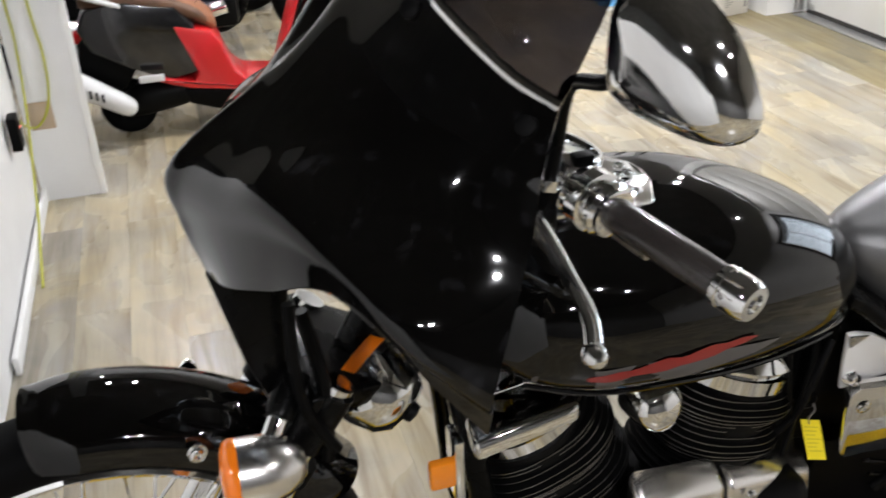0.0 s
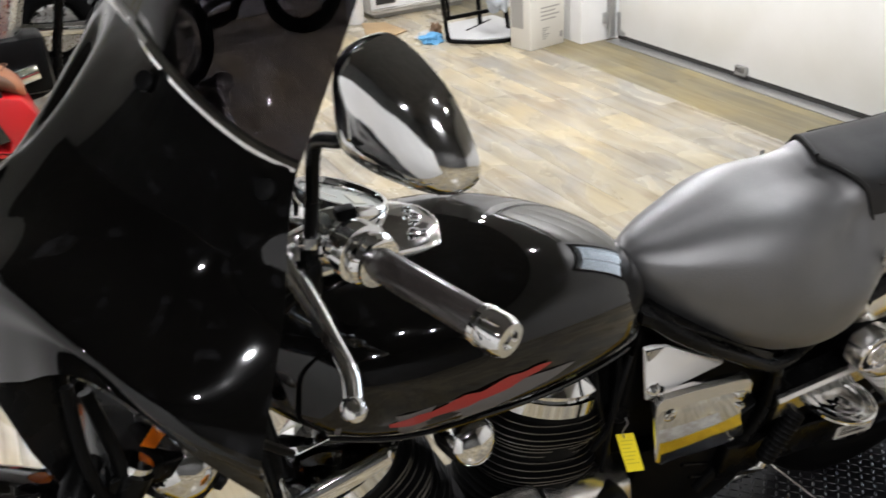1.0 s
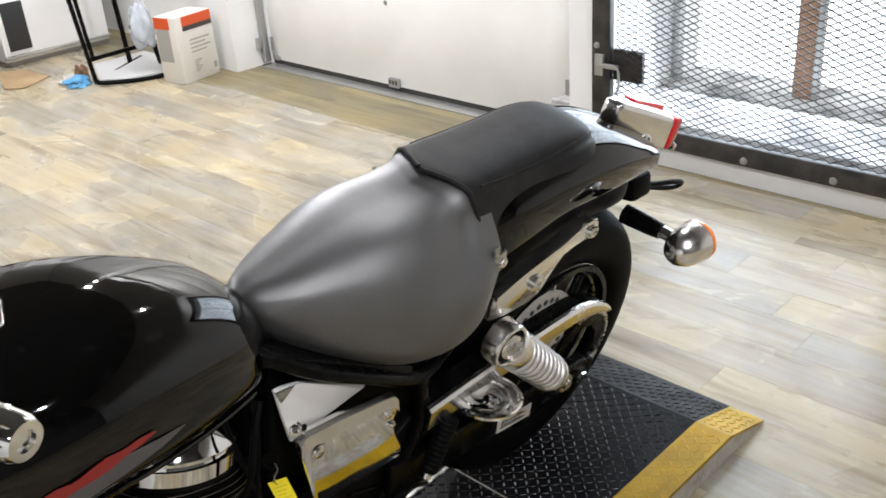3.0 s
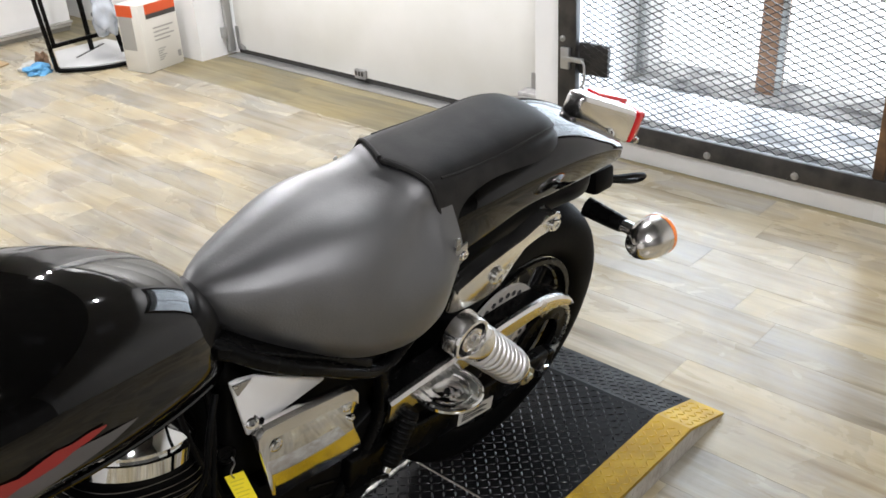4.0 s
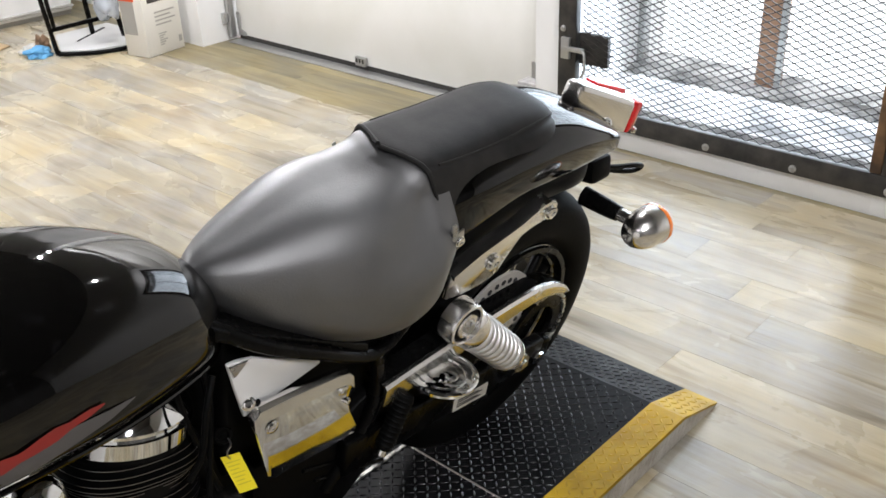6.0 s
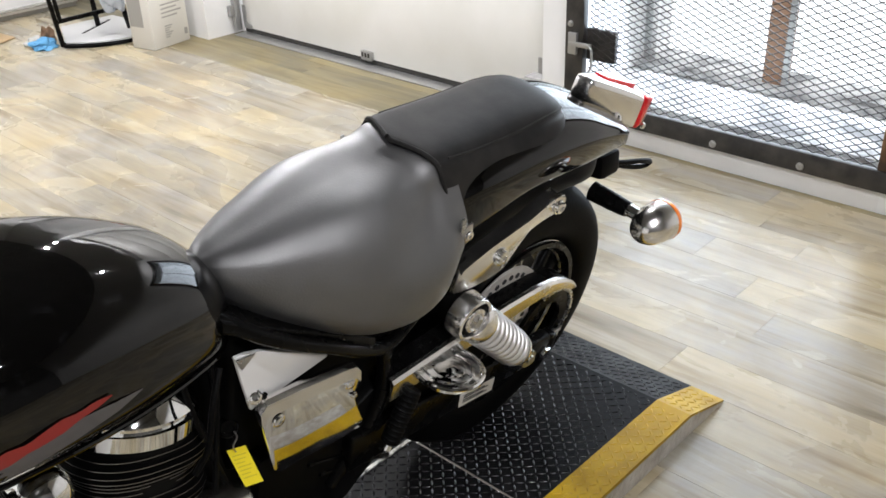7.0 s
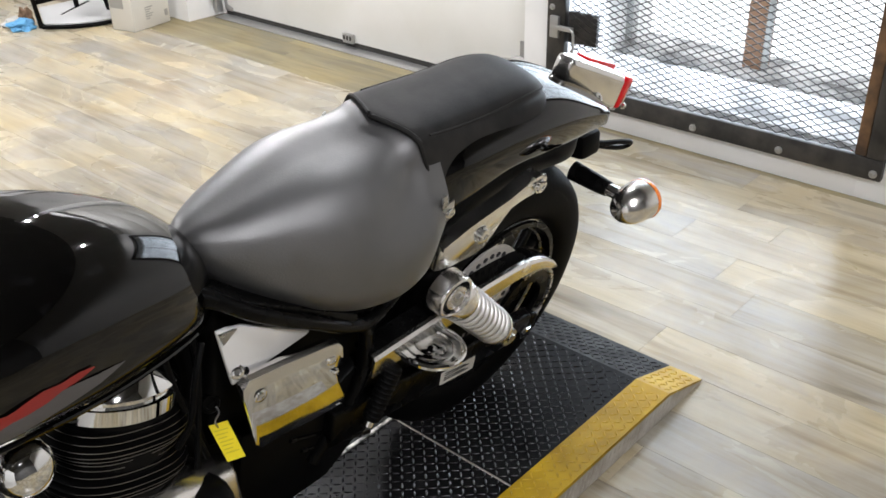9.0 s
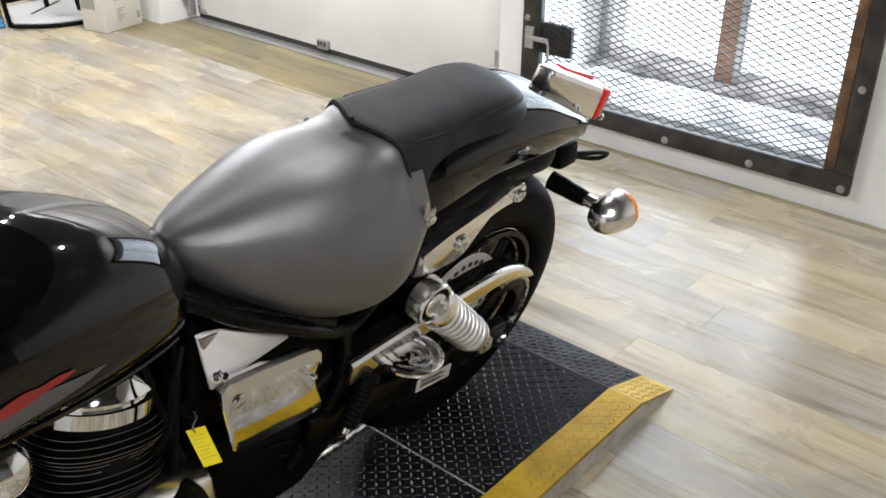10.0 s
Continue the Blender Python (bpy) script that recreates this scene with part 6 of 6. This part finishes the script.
brd = [(1.205, 3.99), (1.33, 3.86), (1.50, 3.80), (1.72, 3.86), (1.70, 4.35), (1.36, 4.35)]
part("board", plate([(x, y, .012) for x, y in brd], .016, (0, 0, 1), .003), material("pale_board", (.55, .55, .54), .6), STAND, "pale grey board")
part("board_edge", tube(cr([(1.19, 3.98, .014), (1.33, 3.845, .013), (1.50, 3.785, .013), (1.72, 3.85, .013)], 5), .011, 8), BLACK_PLASTIC, STAND, "black rubber board edge")
STRAP_M = material("blue_cloth", (0.12, 0.36, 0.62), 0.8)


def crumple(name, c, size, mat, label, category, seed, squash=.5):
    bm = bmesh.new()
    bmesh.ops.create_icosphere(bm, subdivisions=4, radius=1.0)
    for v in bm.verts:
        p = v.co.copy()
        k = 1 + .45 * noise.noise(p * 1.6 + Vector((seed, 0, 0))) + .22 * noise.noise(p * 4.2 + Vector((0, seed, 0)))
        v.co = Vector((p.x * size[0] * k, p.y * size[1] * k, max(-size[2] * squash, p.z * size[2] * k)))
    low = min(v.co.z for v in bm.verts)
    moved(bm, Matrix.Translation(Vector(c) + Vector((0, 0, -low + .0005))))
    return single(name, bm, mat, label, category, smooth=60)


crumple("shop_cloth", (1.12, 4.08, 0), (.075, .06, .035), STRAP_M, "crumpled light blue shop cloth on the floor", "cloth", 3)
crumple("crumpled_paper", (1.13, 4.19, 0), (.06, .04, .03), PAPER, "crumpled white paper on the floor", "paper", 8)
crumple("work_glove", (1.19, 4.16, 0), (.04, .035, .06), material("brown_glove", (.20, .12, .07), .8), "brown work glove on the floor beside the stand", "glove", 5)
BAG = material("thin_plastic", (0.75, 0.80, 0.86), 0.25)
shader(BAG).inputs["Transmission Weight"].default_value = 0.5
crumple("plastic_bag", (1.46, 3.86, .16), (.06, .07, .14), BAG, "crumpled thin plastic bag resting on the stand", "plastic bag", 11, .9)
CB_M = material("brown_cardboard", (0.42, 0.29, 0.15), 0.7)
vary(CB_M, (.36, .24, .12), (.46, .33, .18), 6, 6)
single("cardboard_sheet", plate([(.835, 4.40, .003), (.905, 4.31, .003), (1.115, 4.42, .003), (1.09, 4.72, .003), (.96, 4.80, .003)], .006, (0, 0, 1), .001), CB_M, "flat brown cardboard sheet on the floor", "cardboard")
CAB = thing("cabinet", (1.35, 5.0, 0), "white cabinet with a dark inset panel, against the wall", "cabinet")
part("carcass", block(1.06, 1.75, 4.86, 5.35, .03, 1.3, .006), WALL_WHITE, CAB)
part("plinth", block(1.09, 1.75, 4.89, 5.35, 0.0, .03), GREY_PRINT, CAB, smooth=0)
part("inset_frame", block(1.075, 1.25, 4.85, 4.862, .07, .40, .003), WALL_WHITE, CAB)
part("inset_panel", block(1.092, 1.232, 4.846, 4.851, .095, .385, .002), material("dark_inset", (.03, .03, .032), .35), CAB, "dark inset panel")
part("ledge", block(1.05, 1.75, 4.835, 4.861, .052, .068, .002), GREY_PRINT, CAB)
CYL = thing("waste_bin", (.93, 4.86, 0), "tall white cylindrical bin on the floor", "bin")
part("shell", lathe([(0.0, .052), (.01, .057), (.62, .066), (.64, .066), (.64, .058), (.60, .055)], (.935, 4.84, .004), (0, 0, 1), 32), WHITE_PAINT, CYL)
part("foot", torus((.975, 4.80, .022), (.3, 1, 0), .014, .006, 20, 8), GALV, CYL, "small metal ring at the foot")

# ---- floor planks, running along the window wall ----
FLOOR_OB = bpy.data.objects["floor"]
PW, PL = 0.152, 1.22


def plank_mesh(w, l, mat, name):
    me = bpy.data.meshes.new(name)
    b = 0.0004
    x, y = w / 2 - 0.0001, l / 2 - 0.0001
    top = [(-x + b, -y + b, 0), (x - b, -y + b, 0), (x - b, y - b, 0), (-x + b, y - b, 0)]
    edge = [(-x, -y, -b), (x, -y, -b), (x, y, -b), (-x, y, -b)]
    foot = [(-x, -y, -0.006), (x, -y, -0.006), (x, y, -0.006), (-x, y, -0.006)]
    faces = [(0, 1, 2, 3)] + [(4 + k, 4 + (k + 1) % 4, (k + 1) % 4, k) for k in range(4)] + [(8 + k, 8 + (k + 1) % 4, 4 + (k + 1) % 4, 4 + k) for k in range(4)]
    me.from_pydata(top + edge + foot, [], faces)
    me.materials.append(mat)
    return me


def lay_planks():
    full = plank_mesh(PW, PL, PLANK, "plank")
    dark = plank_mesh(PW, PL, PLANK_DARK, "plank")
    cuts = {}
    rnd = random.Random(5)
    x0, x1, y0, y1 = -2.6, 2.02, -1.4, 5.6
    n = int((x1 - x0) / PW)
    rest = []
    for i in range(n + 1):
        x = x1 - PW / 2 - i * PW
        y = y0 - rnd.random() * PL
        while y < y1:
            a, b = max(y, y0), min(y + PL, y1)
            y += PL
            if b - a < 0.05:
                continue
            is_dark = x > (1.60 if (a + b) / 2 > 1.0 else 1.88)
            l = round(b - a, 2)
            key = (l, is_dark)
            if abs(l - PL) < 0.011:
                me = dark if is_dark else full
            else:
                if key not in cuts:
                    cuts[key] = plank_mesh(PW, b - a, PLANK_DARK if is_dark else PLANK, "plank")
                me = cuts[key]
            ob = new("plank", me)
            ob.parent = FLOOR_OB
            ob.location = Vector((x, (a + b) / 2, 0.0)) - FLOOR_OB.location


lay_planks()
# the parts of the floor out of reach of the view stay plain boards
for bx0, bx1, by0, by1 in ((-4.6, -2.60, -5.0, 5.6), (-2.60, 1.9, -5.0, -1.4)):
    bm = bmesh.new()
    y = bx0
    while y < bx1 - 0.01:
        block(y + 0.0006, min(y + PW, bx1) - 0.0006, by0, by1, -0.006, 0.0, 0, bm)
        y += PW
    ob = part("outer_planks", bm, PLANK, FLOOR_OB, smooth=0)
    tagged(ob, kind="stuff")
